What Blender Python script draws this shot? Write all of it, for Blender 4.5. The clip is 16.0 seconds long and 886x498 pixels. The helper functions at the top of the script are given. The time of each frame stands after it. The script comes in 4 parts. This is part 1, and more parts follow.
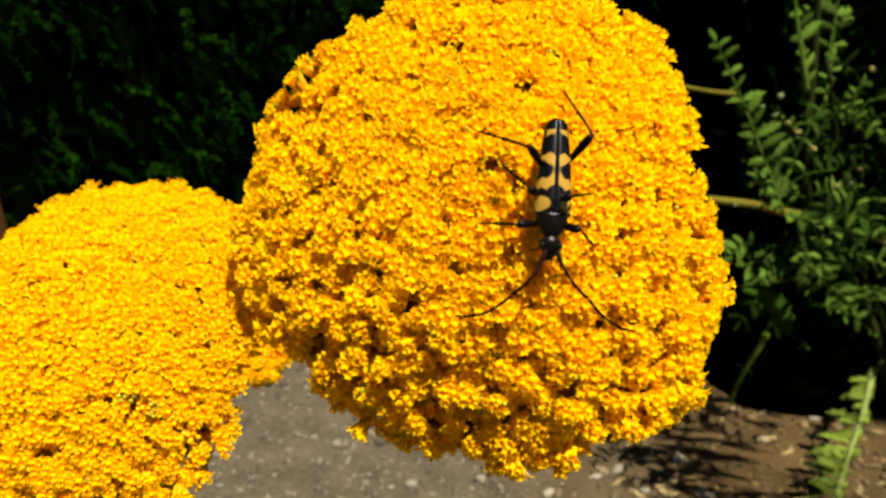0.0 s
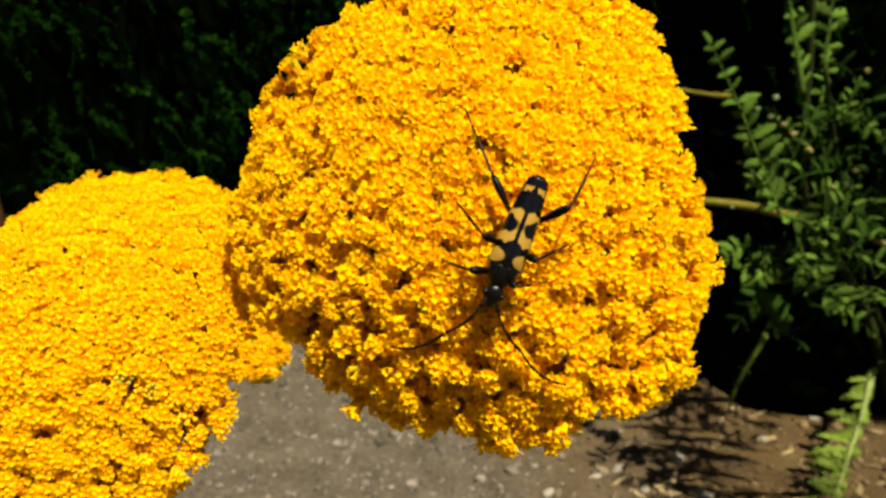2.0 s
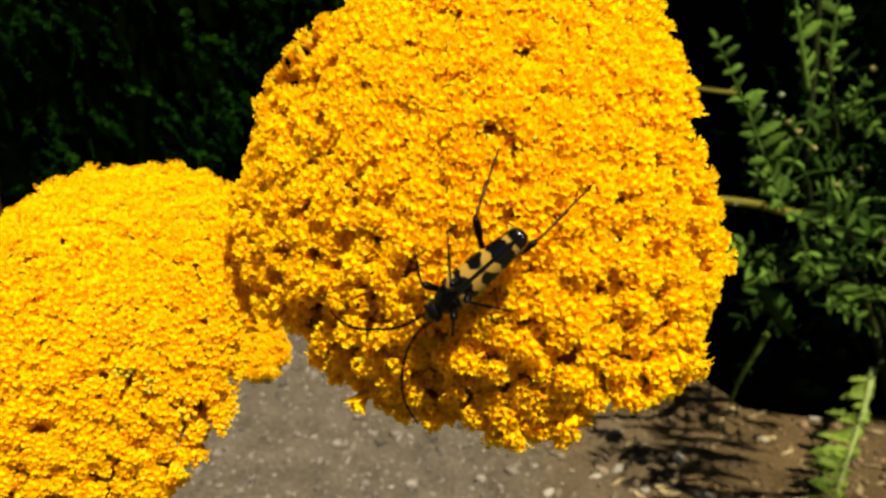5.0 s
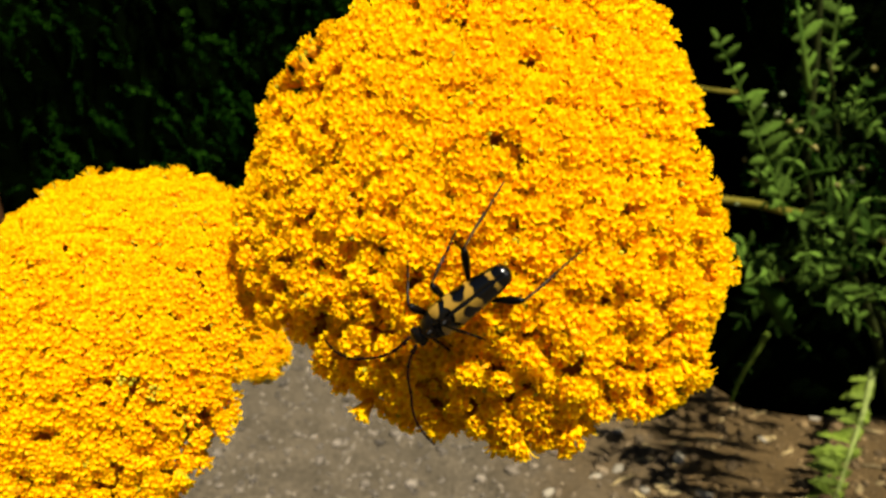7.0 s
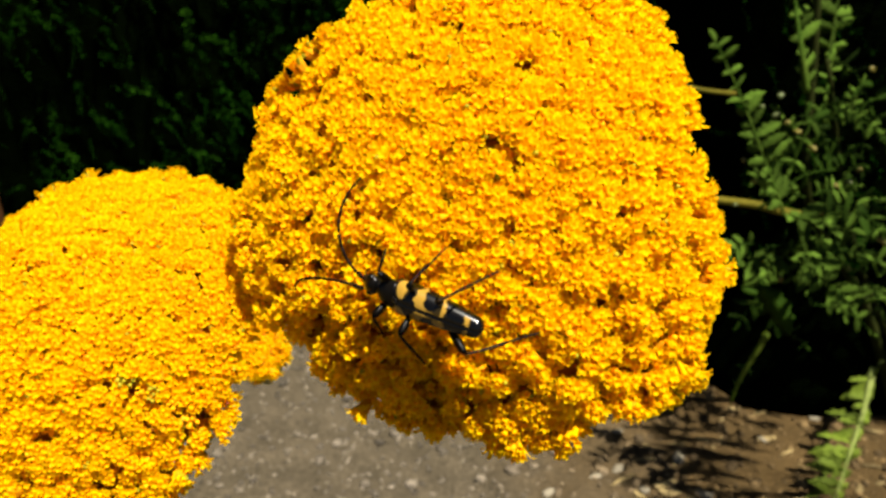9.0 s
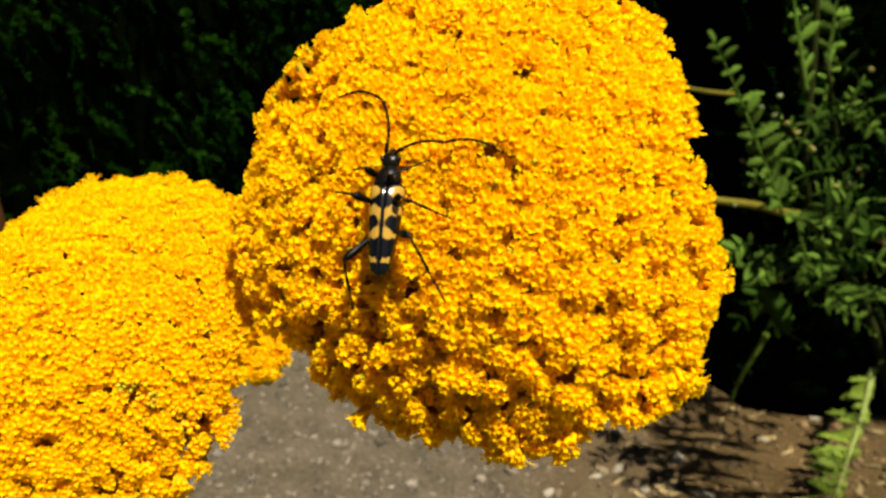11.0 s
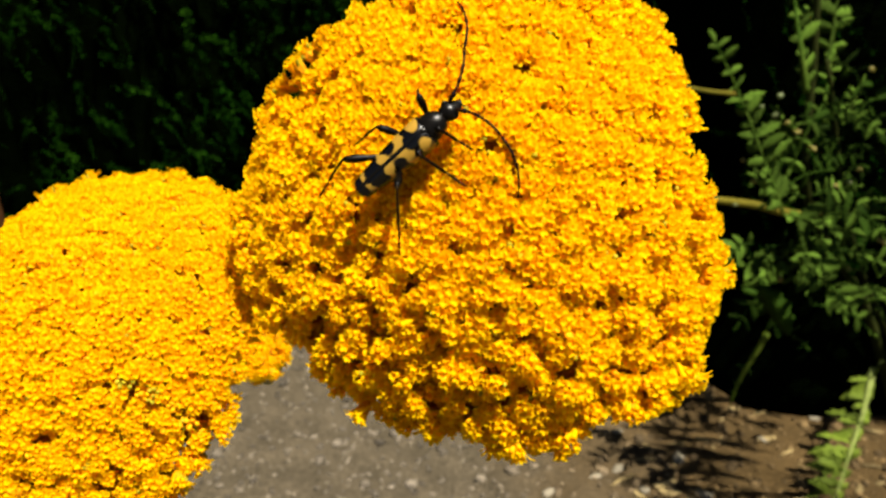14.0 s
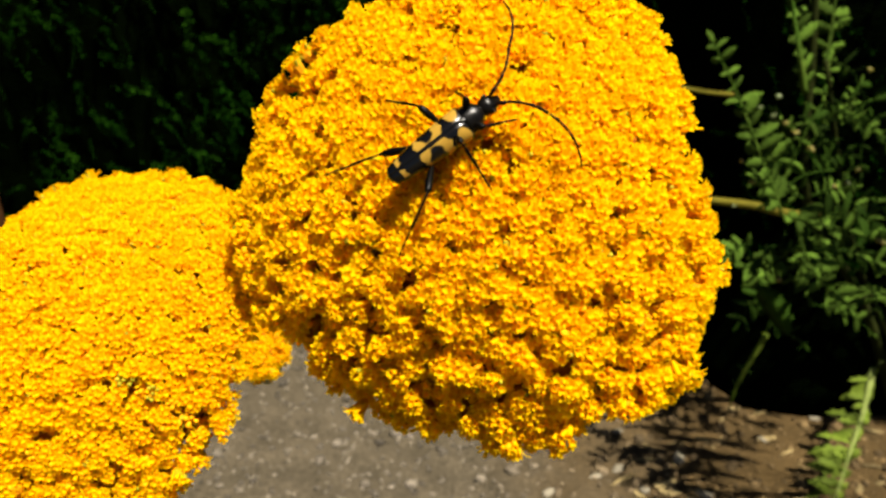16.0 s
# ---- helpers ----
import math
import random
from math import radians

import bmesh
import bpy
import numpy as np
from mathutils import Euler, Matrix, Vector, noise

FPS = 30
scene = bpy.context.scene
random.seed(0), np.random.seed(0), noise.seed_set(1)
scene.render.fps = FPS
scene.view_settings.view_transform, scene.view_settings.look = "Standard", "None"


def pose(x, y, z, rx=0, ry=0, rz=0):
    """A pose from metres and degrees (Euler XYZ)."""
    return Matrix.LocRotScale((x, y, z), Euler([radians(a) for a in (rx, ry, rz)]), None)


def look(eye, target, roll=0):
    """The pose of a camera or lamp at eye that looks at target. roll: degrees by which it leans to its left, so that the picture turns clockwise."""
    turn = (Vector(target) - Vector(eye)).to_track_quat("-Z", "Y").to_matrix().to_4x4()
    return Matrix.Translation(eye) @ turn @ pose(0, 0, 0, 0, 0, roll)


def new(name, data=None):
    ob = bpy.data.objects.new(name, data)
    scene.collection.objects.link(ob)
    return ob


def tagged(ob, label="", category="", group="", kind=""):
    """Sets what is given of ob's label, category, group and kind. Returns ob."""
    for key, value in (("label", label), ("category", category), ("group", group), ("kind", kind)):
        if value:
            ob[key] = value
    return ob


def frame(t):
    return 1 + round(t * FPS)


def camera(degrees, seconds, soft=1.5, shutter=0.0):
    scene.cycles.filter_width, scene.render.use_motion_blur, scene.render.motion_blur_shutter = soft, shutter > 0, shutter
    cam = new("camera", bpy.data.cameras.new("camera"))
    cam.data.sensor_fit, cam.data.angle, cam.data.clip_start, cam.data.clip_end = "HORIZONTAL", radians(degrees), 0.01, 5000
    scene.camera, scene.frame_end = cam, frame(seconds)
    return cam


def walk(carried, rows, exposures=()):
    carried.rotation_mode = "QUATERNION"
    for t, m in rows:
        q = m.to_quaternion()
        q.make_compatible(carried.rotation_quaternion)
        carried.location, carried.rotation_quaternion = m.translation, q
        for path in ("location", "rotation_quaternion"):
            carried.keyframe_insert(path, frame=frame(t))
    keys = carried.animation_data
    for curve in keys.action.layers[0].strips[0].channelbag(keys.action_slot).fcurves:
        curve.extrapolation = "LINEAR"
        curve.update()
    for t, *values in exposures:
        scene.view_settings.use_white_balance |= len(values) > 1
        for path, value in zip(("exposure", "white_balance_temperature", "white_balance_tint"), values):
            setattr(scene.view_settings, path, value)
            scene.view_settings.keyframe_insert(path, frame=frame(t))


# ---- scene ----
# A longhorn beetle crawls over a yarrow flower head that sways in the wind; the camera stands still.
EYE = pose(0, 0, 0.45, 65, 0, 0)
cam = camera(63.0, 16.0, 2.65)
cam.data.dof.use_dof = True
cam.data.dof.focus_distance, cam.data.dof.aperture_fstop = 0.100, 42.0
walk(cam, [(0.0, EYE), (16.0, EYE)], [(0.0, 1.46), (16.0, 1.46)])

# ---- light ----
TO_SUN = Vector((0.22, -0.27, 0.935)).normalized()
world = bpy.data.worlds.new("sky")
scene.world = world
world.use_nodes = True
sky = world.node_tree.nodes.new("ShaderNodeTexSky")
sky.sky_type, sky.sun_disc = "NISHITA", False
sky.sun_elevation = math.asin(TO_SUN.z)
sky.sun_rotation = math.atan2(TO_SUN.x, TO_SUN.y)
background = world.node_tree.nodes["Background"]
background.inputs["Strength"].default_value = 0.018
world.node_tree.links.new(sky.outputs["Color"], background.inputs["Color"])
sun = new("sun", bpy.data.lights.new("sun", "SUN"))
sun.data.energy, sun.data.angle, sun.data.color = 5.0, radians(0.53), (1.0, 0.93, 0.80)
sun.matrix_world = look(TO_SUN * 5, (0, 0, 0))


# ---- materials ----
def material(name, low, high, size, rough=0.6, bump=0.0, fine=0.0, translucent=0.0, vary=0.0, specular=0.5, grain=0.35):
    """A surface whose colour wanders between low and high over patches of about size metres, with a finer grain and relief."""
    m = bpy.data.materials.new(name)
    m.use_nodes = True
    nodes, links = m.node_tree.nodes, m.node_tree.links
    p = nodes["Principled BSDF"]
    p.inputs["Roughness"].default_value = rough
    p.inputs["Specular IOR Level"].default_value = specular
    coord = nodes.new("ShaderNodeTexCoord")
    large, small = nodes.new("ShaderNodeTexNoise"), nodes.new("ShaderNodeTexNoise")
    large.inputs["Scale"].default_value, large.inputs["Detail"].default_value = 1 / size, 4
    small.inputs["Scale"].default_value, small.inputs["Detail"].default_value = 9 / size, 5
    both = nodes.new("ShaderNodeMix")
    both.inputs["Factor"].default_value = grain
    ramp = nodes.new("ShaderNodeValToRGB")
    ramp.color_ramp.elements[0].position, ramp.color_ramp.elements[1].position = 0.36, 0.64
    ramp.color_ramp.elements[0].color, ramp.color_ramp.elements[1].color = (*low, 1), (*high, 1)
    for tex in (large, small):
        links.new(coord.outputs["Object"], tex.inputs["Vector"])
    links.new(large.outputs["Fac"], both.inputs[2])
    links.new(small.outputs["Fac"], both.inputs[3])
    links.new(both.outputs[0], ramp.inputs["Fac"])
    colour = ramp.outputs["Color"]
    if vary:
        info, geo = nodes.new("ShaderNodeObjectInfo"), nodes.new("ShaderNodeNewGeometry")
        add, fold = nodes.new("ShaderNodeMath"), nodes.new("ShaderNodeMath")
        fold.operation = "FRACT"
        links.new(info.outputs["Random"], add.inputs[0])
        links.new(geo.outputs["Random Per Island"], add.inputs[1])
        links.new(add.outputs[0], fold.inputs[0])
        span, hsv = nodes.new("ShaderNodeMapRange"), nodes.new("ShaderNodeHueSaturation")
        span.inputs["To Min"].default_value, span.inputs["To Max"].default_value = 1 - vary, 1 + vary
        links.new(fold.outputs[0], span.inputs["Value"])
        links.new(span.outputs["Result"], hsv.inputs["Value"])
        links.new(colour, hsv.inputs["Color"])
        colour = hsv.outputs["Color"]
    links.new(colour, p.inputs["Base Color"])
    if bump:
        relief = nodes.new("ShaderNodeBump")
        relief.inputs["Strength"].default_value, relief.inputs["Distance"].default_value = bump, fine or size / 10
        links.new(both.outputs[0], relief.inputs["Height"])
        links.new(relief.outputs["Normal"], p.inputs["Normal"])
    if translucent:
        through_leaf, blend = nodes.new("ShaderNodeBsdfTranslucent"), nodes.new("ShaderNodeMixShader")
        blend.inputs["Fac"].default_value = translucent
        links.new(colour, through_leaf.inputs["Color"])
        links.new(p.outputs["BSDF"], blend.inputs[1])
        links.new(through_leaf.outputs["BSDF"], blend.inputs[2])
        links.new(blend.outputs["Shader"], nodes["Material Output"].inputs["Surface"])
    return m


PETAL = material("yarrow_petal", (0.89, 0.575, 0.0010), (0.92, 0.640, 0.0012), 0.004, 0.8, 0, 0, 0.64, 0.06, 0.02)
THROAT = material("yarrow_throat", (0.86, 0.44, 0.0008), (0.90, 0.51, 0.001), 0.002, 0.8, 0, 0, 0.55, 0.12, 0.02)
BUD = material("yarrow_bud", (0.86, 0.43, 0.003), (0.92, 0.50, 0.006), 0.003, 0.75, 0, 0, 0.4, 0.1, 0.03)
BUD_OLIVE = material("olive_bud", (0.30, 0.27, 0.008), (0.42, 0.37, 0.014), 0.003, 0.6, 0, 0, 0.3, 0.2, 0.1)
BRACT = material("yarrow_bract", (0.60, 0.24, 0.003), (0.70, 0.31, 0.006), 0.003, 0.8, 0, 0, 0.3, 0.15, 0.02)
# The red-brown shade between florets, put into the stalklets' colour.
SHADED_MAT = material("shaded_stalklet_mat", (0.22, 0.07, 0.003), (0.34, 0.12, 0.006), 0.002, 0.9, 0.5, 0.0005, specular=0.02)
STALK = material("flower_stalk", (0.22, 0.20, 0.05), (0.32, 0.27, 0.07), 0.01, 0.65, 0.3, 0.0005)
LEAF_GREY = material("yarrow_leaf", (0.020, 0.054, 0.004), (0.078, 0.124, 0.016), 0.02, 0.8, 0.4, 0.001, 0.2, 0.55, 0.03)
LEAF_FRESH = material("fresh_leaf", (0.062, 0.105, 0.007), (0.126, 0.164, 0.018), 0.02, 0.6, 0.4, 0.001, 0.25, 0.25, 0.1)
LEAF_RIB = material("leaf_midrib", (0.085, 0.115, 0.022), (0.145, 0.17, 0.045), 0.01, 0.7, 0.3, 0.0005, specular=0.1)
# Darker copy of the yarrow leaf: shade among the foliage as colour.
LEAF_SHADED = material("shaded_leaf", (0.004, 0.014, 0.001), (0.022, 0.044, 0.004), 0.02, 0.8, 0.4, 0.001, 0.2, 0.6, 0.03)
STEM = material("plant_stem", (0.009, 0.014, 0.002), (0.020, 0.024, 0.004), 0.015, 0.8, 0.4, 0.0006, specular=0.05)
STRAW = material("dry_stem", (0.060, 0.054, 0.003), (0.10, 0.084, 0.006), 0.01, 0.8, 0.4, 0.0006, specular=0.1)
# Leaf green taken far down, so the sunlit shoots look shaded.
HEDGE_LEAF_SHADED = material("shade_dark_hedge_leaf", (0.0009, 0.0062, 0.0004), (0.0048, 0.0165, 0.0010), 0.05, 0.8, 0, 0, 0.25, 0.9, 0.0)
# Near-black: the hedge's deep shade is put into the core's colour.
HEDGE_SHADE_CORE = material("hedge_shade_core", (0.0002, 0.0005, 0.0001), (0.0008, 0.0018, 0.0003), 0.03, 0.95, 0.6, 0.01, specular=0.0)
SOIL = material("gravelly_soil", (0.030, 0.0245, 0.0150), (0.078, 0.062, 0.040), 0.03, 0.95, 0.9, 0.004, specular=0.1, grain=0.6)
LITTER = material("dry_litter", (0.11, 0.080, 0.030), (0.21, 0.16, 0.075), 0.01, 0.85, 0.4, 0.0006, vary=0.5, specular=0.1)
WHITE_STONE = material("bleached_stone", (0.13, 0.112, 0.078), (0.25, 0.22, 0.16), 0.008, 0.9, 0.4, 0.001, vary=0.5, specular=0.15)
STONE = material("pale_stone", (0.045, 0.038, 0.026), (0.15, 0.125, 0.095), 0.008, 0.9, 0.4, 0.001, vary=0.6, specular=0.15)


def browned(m):
    """Earth that is browner towards the plants, with an uneven border."""
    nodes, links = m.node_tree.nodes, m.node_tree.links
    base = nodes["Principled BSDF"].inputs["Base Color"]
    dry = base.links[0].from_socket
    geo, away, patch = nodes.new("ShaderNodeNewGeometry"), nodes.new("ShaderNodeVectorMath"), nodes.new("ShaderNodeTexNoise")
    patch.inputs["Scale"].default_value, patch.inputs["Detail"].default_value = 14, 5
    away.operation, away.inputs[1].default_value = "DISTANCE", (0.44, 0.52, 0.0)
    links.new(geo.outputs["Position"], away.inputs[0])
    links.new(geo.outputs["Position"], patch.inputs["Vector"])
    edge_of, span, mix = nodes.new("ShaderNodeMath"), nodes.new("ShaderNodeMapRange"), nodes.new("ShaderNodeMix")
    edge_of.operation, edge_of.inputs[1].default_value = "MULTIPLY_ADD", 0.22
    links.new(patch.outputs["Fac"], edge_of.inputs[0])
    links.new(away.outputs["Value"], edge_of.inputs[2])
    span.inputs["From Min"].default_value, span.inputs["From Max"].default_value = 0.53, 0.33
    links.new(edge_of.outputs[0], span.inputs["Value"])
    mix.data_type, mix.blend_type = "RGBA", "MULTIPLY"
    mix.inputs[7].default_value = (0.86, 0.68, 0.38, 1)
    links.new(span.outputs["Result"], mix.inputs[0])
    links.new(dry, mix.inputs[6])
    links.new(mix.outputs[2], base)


browned(SOIL)
browned(STONE)
WOOD = material("weathered_wood", (0.060, 0.022, 0.005), (0.10, 0.040, 0.010), 0.02, 0.85, 0.5, 0.001, specular=0.1)
SHELL = material("black_shell", (0.0010, 0.0008, 0.0005), (0.004, 0.003, 0.002), 0.0008, 0.28, 0.6, 0.00006, specular=0.16)
LEG = material("black_leg", (0.0004, 0.0003, 0.0002), (0.0014, 0.0008, 0.0004), 0.001, 0.4, 0.3, 0.00004, specular=0.08)
SHIN = material("brown_shin", (0.010, 0.005, 0.0015), (0.024, 0.012, 0.003), 0.001, 0.45, 0.3, 0.00004, specular=0.06)
FEELER = material("brown_feeler", (0.003, 0.0010, 0.0004), (0.010, 0.003, 0.0012), 0.001, 0.5, 0.3, 0.00004, specular=0.04)


def shell_with_spots():
    """Black and straw-yellow wing cases: the mesh attribute pattern says where the yellow lies."""
    m = bpy.data.materials.new("banded_wing_case")
    m.use_nodes = True
    nodes, links = m.node_tree.nodes, m.node_tree.links
    p = nodes["Principled BSDF"]
    p.inputs["Roughness"].default_value = 0.22
    p.inputs["Specular IOR Level"].default_value = 0.42
    spot, coord = nodes.new("ShaderNodeAttribute"), nodes.new("ShaderNodeTexCoord")
    spot.attribute_name = "pattern"
    pits = nodes.new("ShaderNodeTexNoise")
    pits.inputs["Scale"].default_value, pits.inputs["Detail"].default_value = 4200, 3
    links.new(coord.outputs["Object"], pits.inputs["Vector"])
    wobble = nodes.new("ShaderNodeMath")
    wobble.operation = "MULTIPLY_ADD"
    wobble.inputs[1].default_value = 0.16
    links.new(pits.outputs["Fac"], wobble.inputs[0])
    links.new(spot.outputs["Fac"], wobble.inputs[2])
    ramp = nodes.new("ShaderNodeValToRGB")
    a, b = ramp.color_ramp.elements
    a.position, a.color = 0.52, (0.001, 0.0008, 0.0006, 1)
    b.position, b.color = 0.72, (0.265, 0.152, 0.018, 1)
    links.new(wobble.outputs[0], ramp.inputs["Fac"])
    links.new(ramp.outputs["Color"], p.inputs["Base Color"])
    relief = nodes.new("ShaderNodeBump")
    relief.inputs["Strength"].default_value, relief.inputs["Distance"].default_value = 0.05, 0.00005
    links.new(pits.outputs["Fac"], relief.inputs["Height"])
    links.new(relief.outputs["Normal"], p.inputs["Normal"])
    return m


WING_CASE = shell_with_spots()


# ---- mesh helpers ----
def mesh_of(name, verts, faces, mats, indices=None, smooth=True):
    me = bpy.data.meshes.new(name)
    me.from_pydata([tuple(v) for v in verts], [], faces)
    for m in mats:
        me.materials.append(m)
    if indices is not None:
        me.polygons.foreach_set("material_index", indices)
    me.polygons.foreach_set("use_smooth", [smooth] * len(faces))
    me.update()
    return me


def child(name, me, parent, m=None, label=""):
    ob = new(name, me)
    ob.parent = parent
    if m is not None:
        ob.matrix_basis = m
    return tagged(ob, label)


def thing(name, m, label, category, group="", kind=""):
    return tagged(place(new(name), m), label, category, group, kind)


def place(ob, m):
    ob.matrix_basis = m
    return ob


def spline(points, n):
    """n + 1 points on a smooth curve through the given points."""
    pts = [Vector(p) for p in points]
    if len(pts) == 2:
        return [pts[0].lerp(pts[1], i / n) for i in range(n + 1)]
    out = []
    for i in range(n + 1):
        s = i / n * (len(pts) - 1)
        k = min(int(s), len(pts) - 2)
        u = s - k
        a, b, c, d = pts[max(k - 1, 0)], pts[k], pts[k + 1], pts[min(k + 2, len(pts) - 1)]
        out.append(0.5 * ((2 * b) + (c - a) * u + (2 * a - 5 * b + 4 * c - d) * u * u + (3 * b - a - 3 * c + d) * u ** 3))
    return out


def tube(points, radii, sides=8):
    """Vertices and faces of a round tube along the points, closed at both ends."""
    verts, faces = [], []
    pts = [Vector(p) for p in points]
    for i, p in enumerate(pts):
        way = (pts[min(i + 1, len(pts) - 1)] - pts[max(i - 1, 0)]).normalized()
        side = way.orthogonal().normalized() if i == 0 else (side - way * side.dot(way)).normalized()
        up = way.cross(side)
        for k in range(sides):
            a = 2 * math.pi * k / sides
            verts.append(p + radii[i] * (math.cos(a) * side + math.sin(a) * up))
    for i in range(len(pts) - 1):
        for k in range(sides):
            a, b = i * sides + k, i * sides + (k + 1) % sides
            faces.append((a, b, b + sides, a + sides))
    faces.append(tuple(reversed(range(sides))))
    faces.append(tuple(range((len(pts) - 1) * sides, len(pts) * sides)))
    return verts, faces


def join(pieces):
    """One list of vertices, faces and material indices from pieces (verts, faces, indices) and their matrices."""
    verts, faces, idx = [], [], []
    for (v, f, i), m in pieces:
        base = len(verts)
        verts.extend(m @ Vector(p) for p in v)
        faces.extend(tuple(base + k for k in face) for face in f)
        idx.extend(i)
    return verts, faces, idx


# ---- ground ----
rng = random.Random(7)


def ground_height(x, y):
    near = math.exp(-((x - 0.1) ** 2 + (y - 0.6) ** 2) / 0.5)
    return near * (0.007 * noise.noise((x * 9, y * 9, 0.3)) + 0.003 * noise.noise((x * 40, y * 40, 4.0))
                   + 0.0015 * noise.noise((x * 130, y * 130, 9.0)))


def build_ground():
    xs = [-400, -60, -12, -3, -1.2] + [-0.8 + 0.0125 * i for i in range(145)] + [1.4, 3, 12, 60, 400]
    ys = [-400, -60, -12, -3, -0.8, 0.0, 0.25] + [0.36 + 0.0125 * i for i in range(60)] + [1.3, 2, 5, 20, 90, 400]
    verts = [(x, y, ground_height(x, y)) for y in ys for x in xs]
    w = len(xs)
    faces = [(j * w + i, j * w + i + 1, (j + 1) * w + i + 1, (j + 1) * w + i) for j in range(len(ys) - 1) for i in range(w - 1)]
    return tagged(new("ground", mesh_of("ground", verts, faces, [SOIL])), "dry grey-brown gravelly garden soil", "ground", kind="structure")


def stone_shape(seed):
    r = random.Random(seed)
    bm = bmesh.new()
    bmesh.ops.create_icosphere(bm, subdivisions=1, radius=1)
    stretch = Vector((r.uniform(0.8, 1.3), r.uniform(0.7, 1.1), r.uniform(0.45, 0.75)))
    for v in bm.verts:
        v.co = Vector(a * b for a, b in zip(v.co * r.uniform(0.8, 1.15), stretch))
    verts, faces = [v.co.copy() for v in bm.verts], [tuple(v.index for v in f.verts) for f in bm.faces]
    bm.free()
    return verts, faces, [0] * len(faces)


# ---- yarrow flower heads ----
def floret(r, height, turn, spread=1.0):
    """One open disc floret: five rounded lobes round the mouth of a narrow tube, an orange throat and the style in it."""
    g = random.Random(turn)
    mouth = [(0.54 * r * math.cos(math.pi * k / 5), 0.54 * r * math.sin(math.pi * k / 5), 0.0) for k in range(10)]
    rim, foot = [], []
    for k in range(5):
        rise, n = g.uniform(0.20, 0.75), g.uniform(0.92, 1.08)
        for step, q in ((0.0, 0.70), (0.25, 0.98), (0.5, 1.10), (0.75, 0.98)):
            a = 2 * math.pi * (k + step) / 5
            q = 0.54 + (q * n - 0.54) * spread
            rim.append((r * q * math.cos(a), r * q * math.sin(a), r * rise * (0.35 if step == 0 else 1.0)))
    for k in range(5):
        a = 2 * math.pi * k / 5
        foot.append((0.36 * r * math.cos(a), 0.36 * r * math.sin(a), -height))
    up = g.uniform(-0.25, 0.15)
    style = [(0.15 * r * math.cos(2.1 * k), 0.15 * r * math.sin(2.1 * k), -0.7 * r) for k in range(3)] + [(0.04 * r, 0.0, up * r)]
    verts = mouth + rim + foot + [(0, 0, -0.75 * r)] + style
    faces, idx = [], []
    for k in range(5):
        m0, m1, m2 = 2 * k, 2 * k + 1, (2 * k + 2) % 10
        o = 10 + 4 * k
        last = 10 + (4 * k + 4) % 20
        faces += [(m0, o, o + 1, m1), (m1, o + 1, o + 2), (m1, o + 2, o + 3), (m1, o + 3, last, m2)]
        idx += [0, 0, 0, 0]
    for k in range(10):
        faces.append((k, (k + 1) % 10, 35))
        idx.append(1)
    for k in range(5):
        a, b, c = 2 * k, 2 * k + 1, (2 * k + 2) % 10
        faces += [(b, a, 30 + k, 30 + (k + 1) % 5), (c, b, 30 + (k + 1) % 5)]
        idx += [0, 0]
    for k in range(3):
        faces.append((36 + k, 36 + (k + 1) % 3, 39))
        idx.append(0)
    return verts, faces, idx


def ray_floret(n, w):
    """A short rounded tongue along x, cupped, with a body of its own."""
    verts, faces, idx = [], [], []
    for s, q in ((0.0, 0.35), (0.35, 0.8), (0.7, 1.0), (0.92, 0.75), (1.0, 0.3)):
        for y in (-1, 0, 1):
            verts.append((n * s, 0.5 * w * q * y, 0.30 * n * math.sin(2.2 * s) + 0.18 * w * y * y))
    for i in range(4):
        for j in range(2):
            p = 3 * i + j
            faces.append((p, p + 3, p + 4, p + 1))
            idx.append(0)
    return verts, faces, idx


def closed_bud(r, height, kind=3):
    verts, faces, idx = [], [], []
    levels = [(0.30, -height), (0.62, -0.4 * height), (0.74, 0.0), (0.62, 0.40 * r), (0.3, 0.68 * r)]
    for q, z in levels:
        verts += [(q * r * math.cos(2 * math.pi * k / 6), q * r * math.sin(2 * math.pi * k / 6), z) for k in range(6)]
    for j in range(4):
        for k in range(6):
            faces.append((j * 6 + k, j * 6 + (k + 1) % 6, j * 6 + 6 + (k + 1) % 6, j * 6 + 6 + k))
            idx.append(kind)
    faces.append(tuple(range(24, 30)))
    idx.append(kind)
    return verts, faces, idx


def bract_cup(r, depth):
    verts, faces, idx = [], [], []
    for q, z in ((0.25, -depth), (0.75, -0.75 * depth), (1.0, -0.35 * depth), (0.9, -0.12 * depth)):
        verts += [(q * r * math.cos(2 * math.pi * k / 8), q * r * math.sin(2 * math.pi * k / 8), z) for k in range(8)]
    for j in range(3):
        for k in range(8):
            faces.append((j * 8 + k, j * 8 + (k + 1) % 8, j * 8 + 8 + (k + 1) % 8, j * 8 + 8 + k))
            idx.append(2)
    faces.append(tuple(range(24, 32)))
    idx.append(2)
    return verts, faces, idx


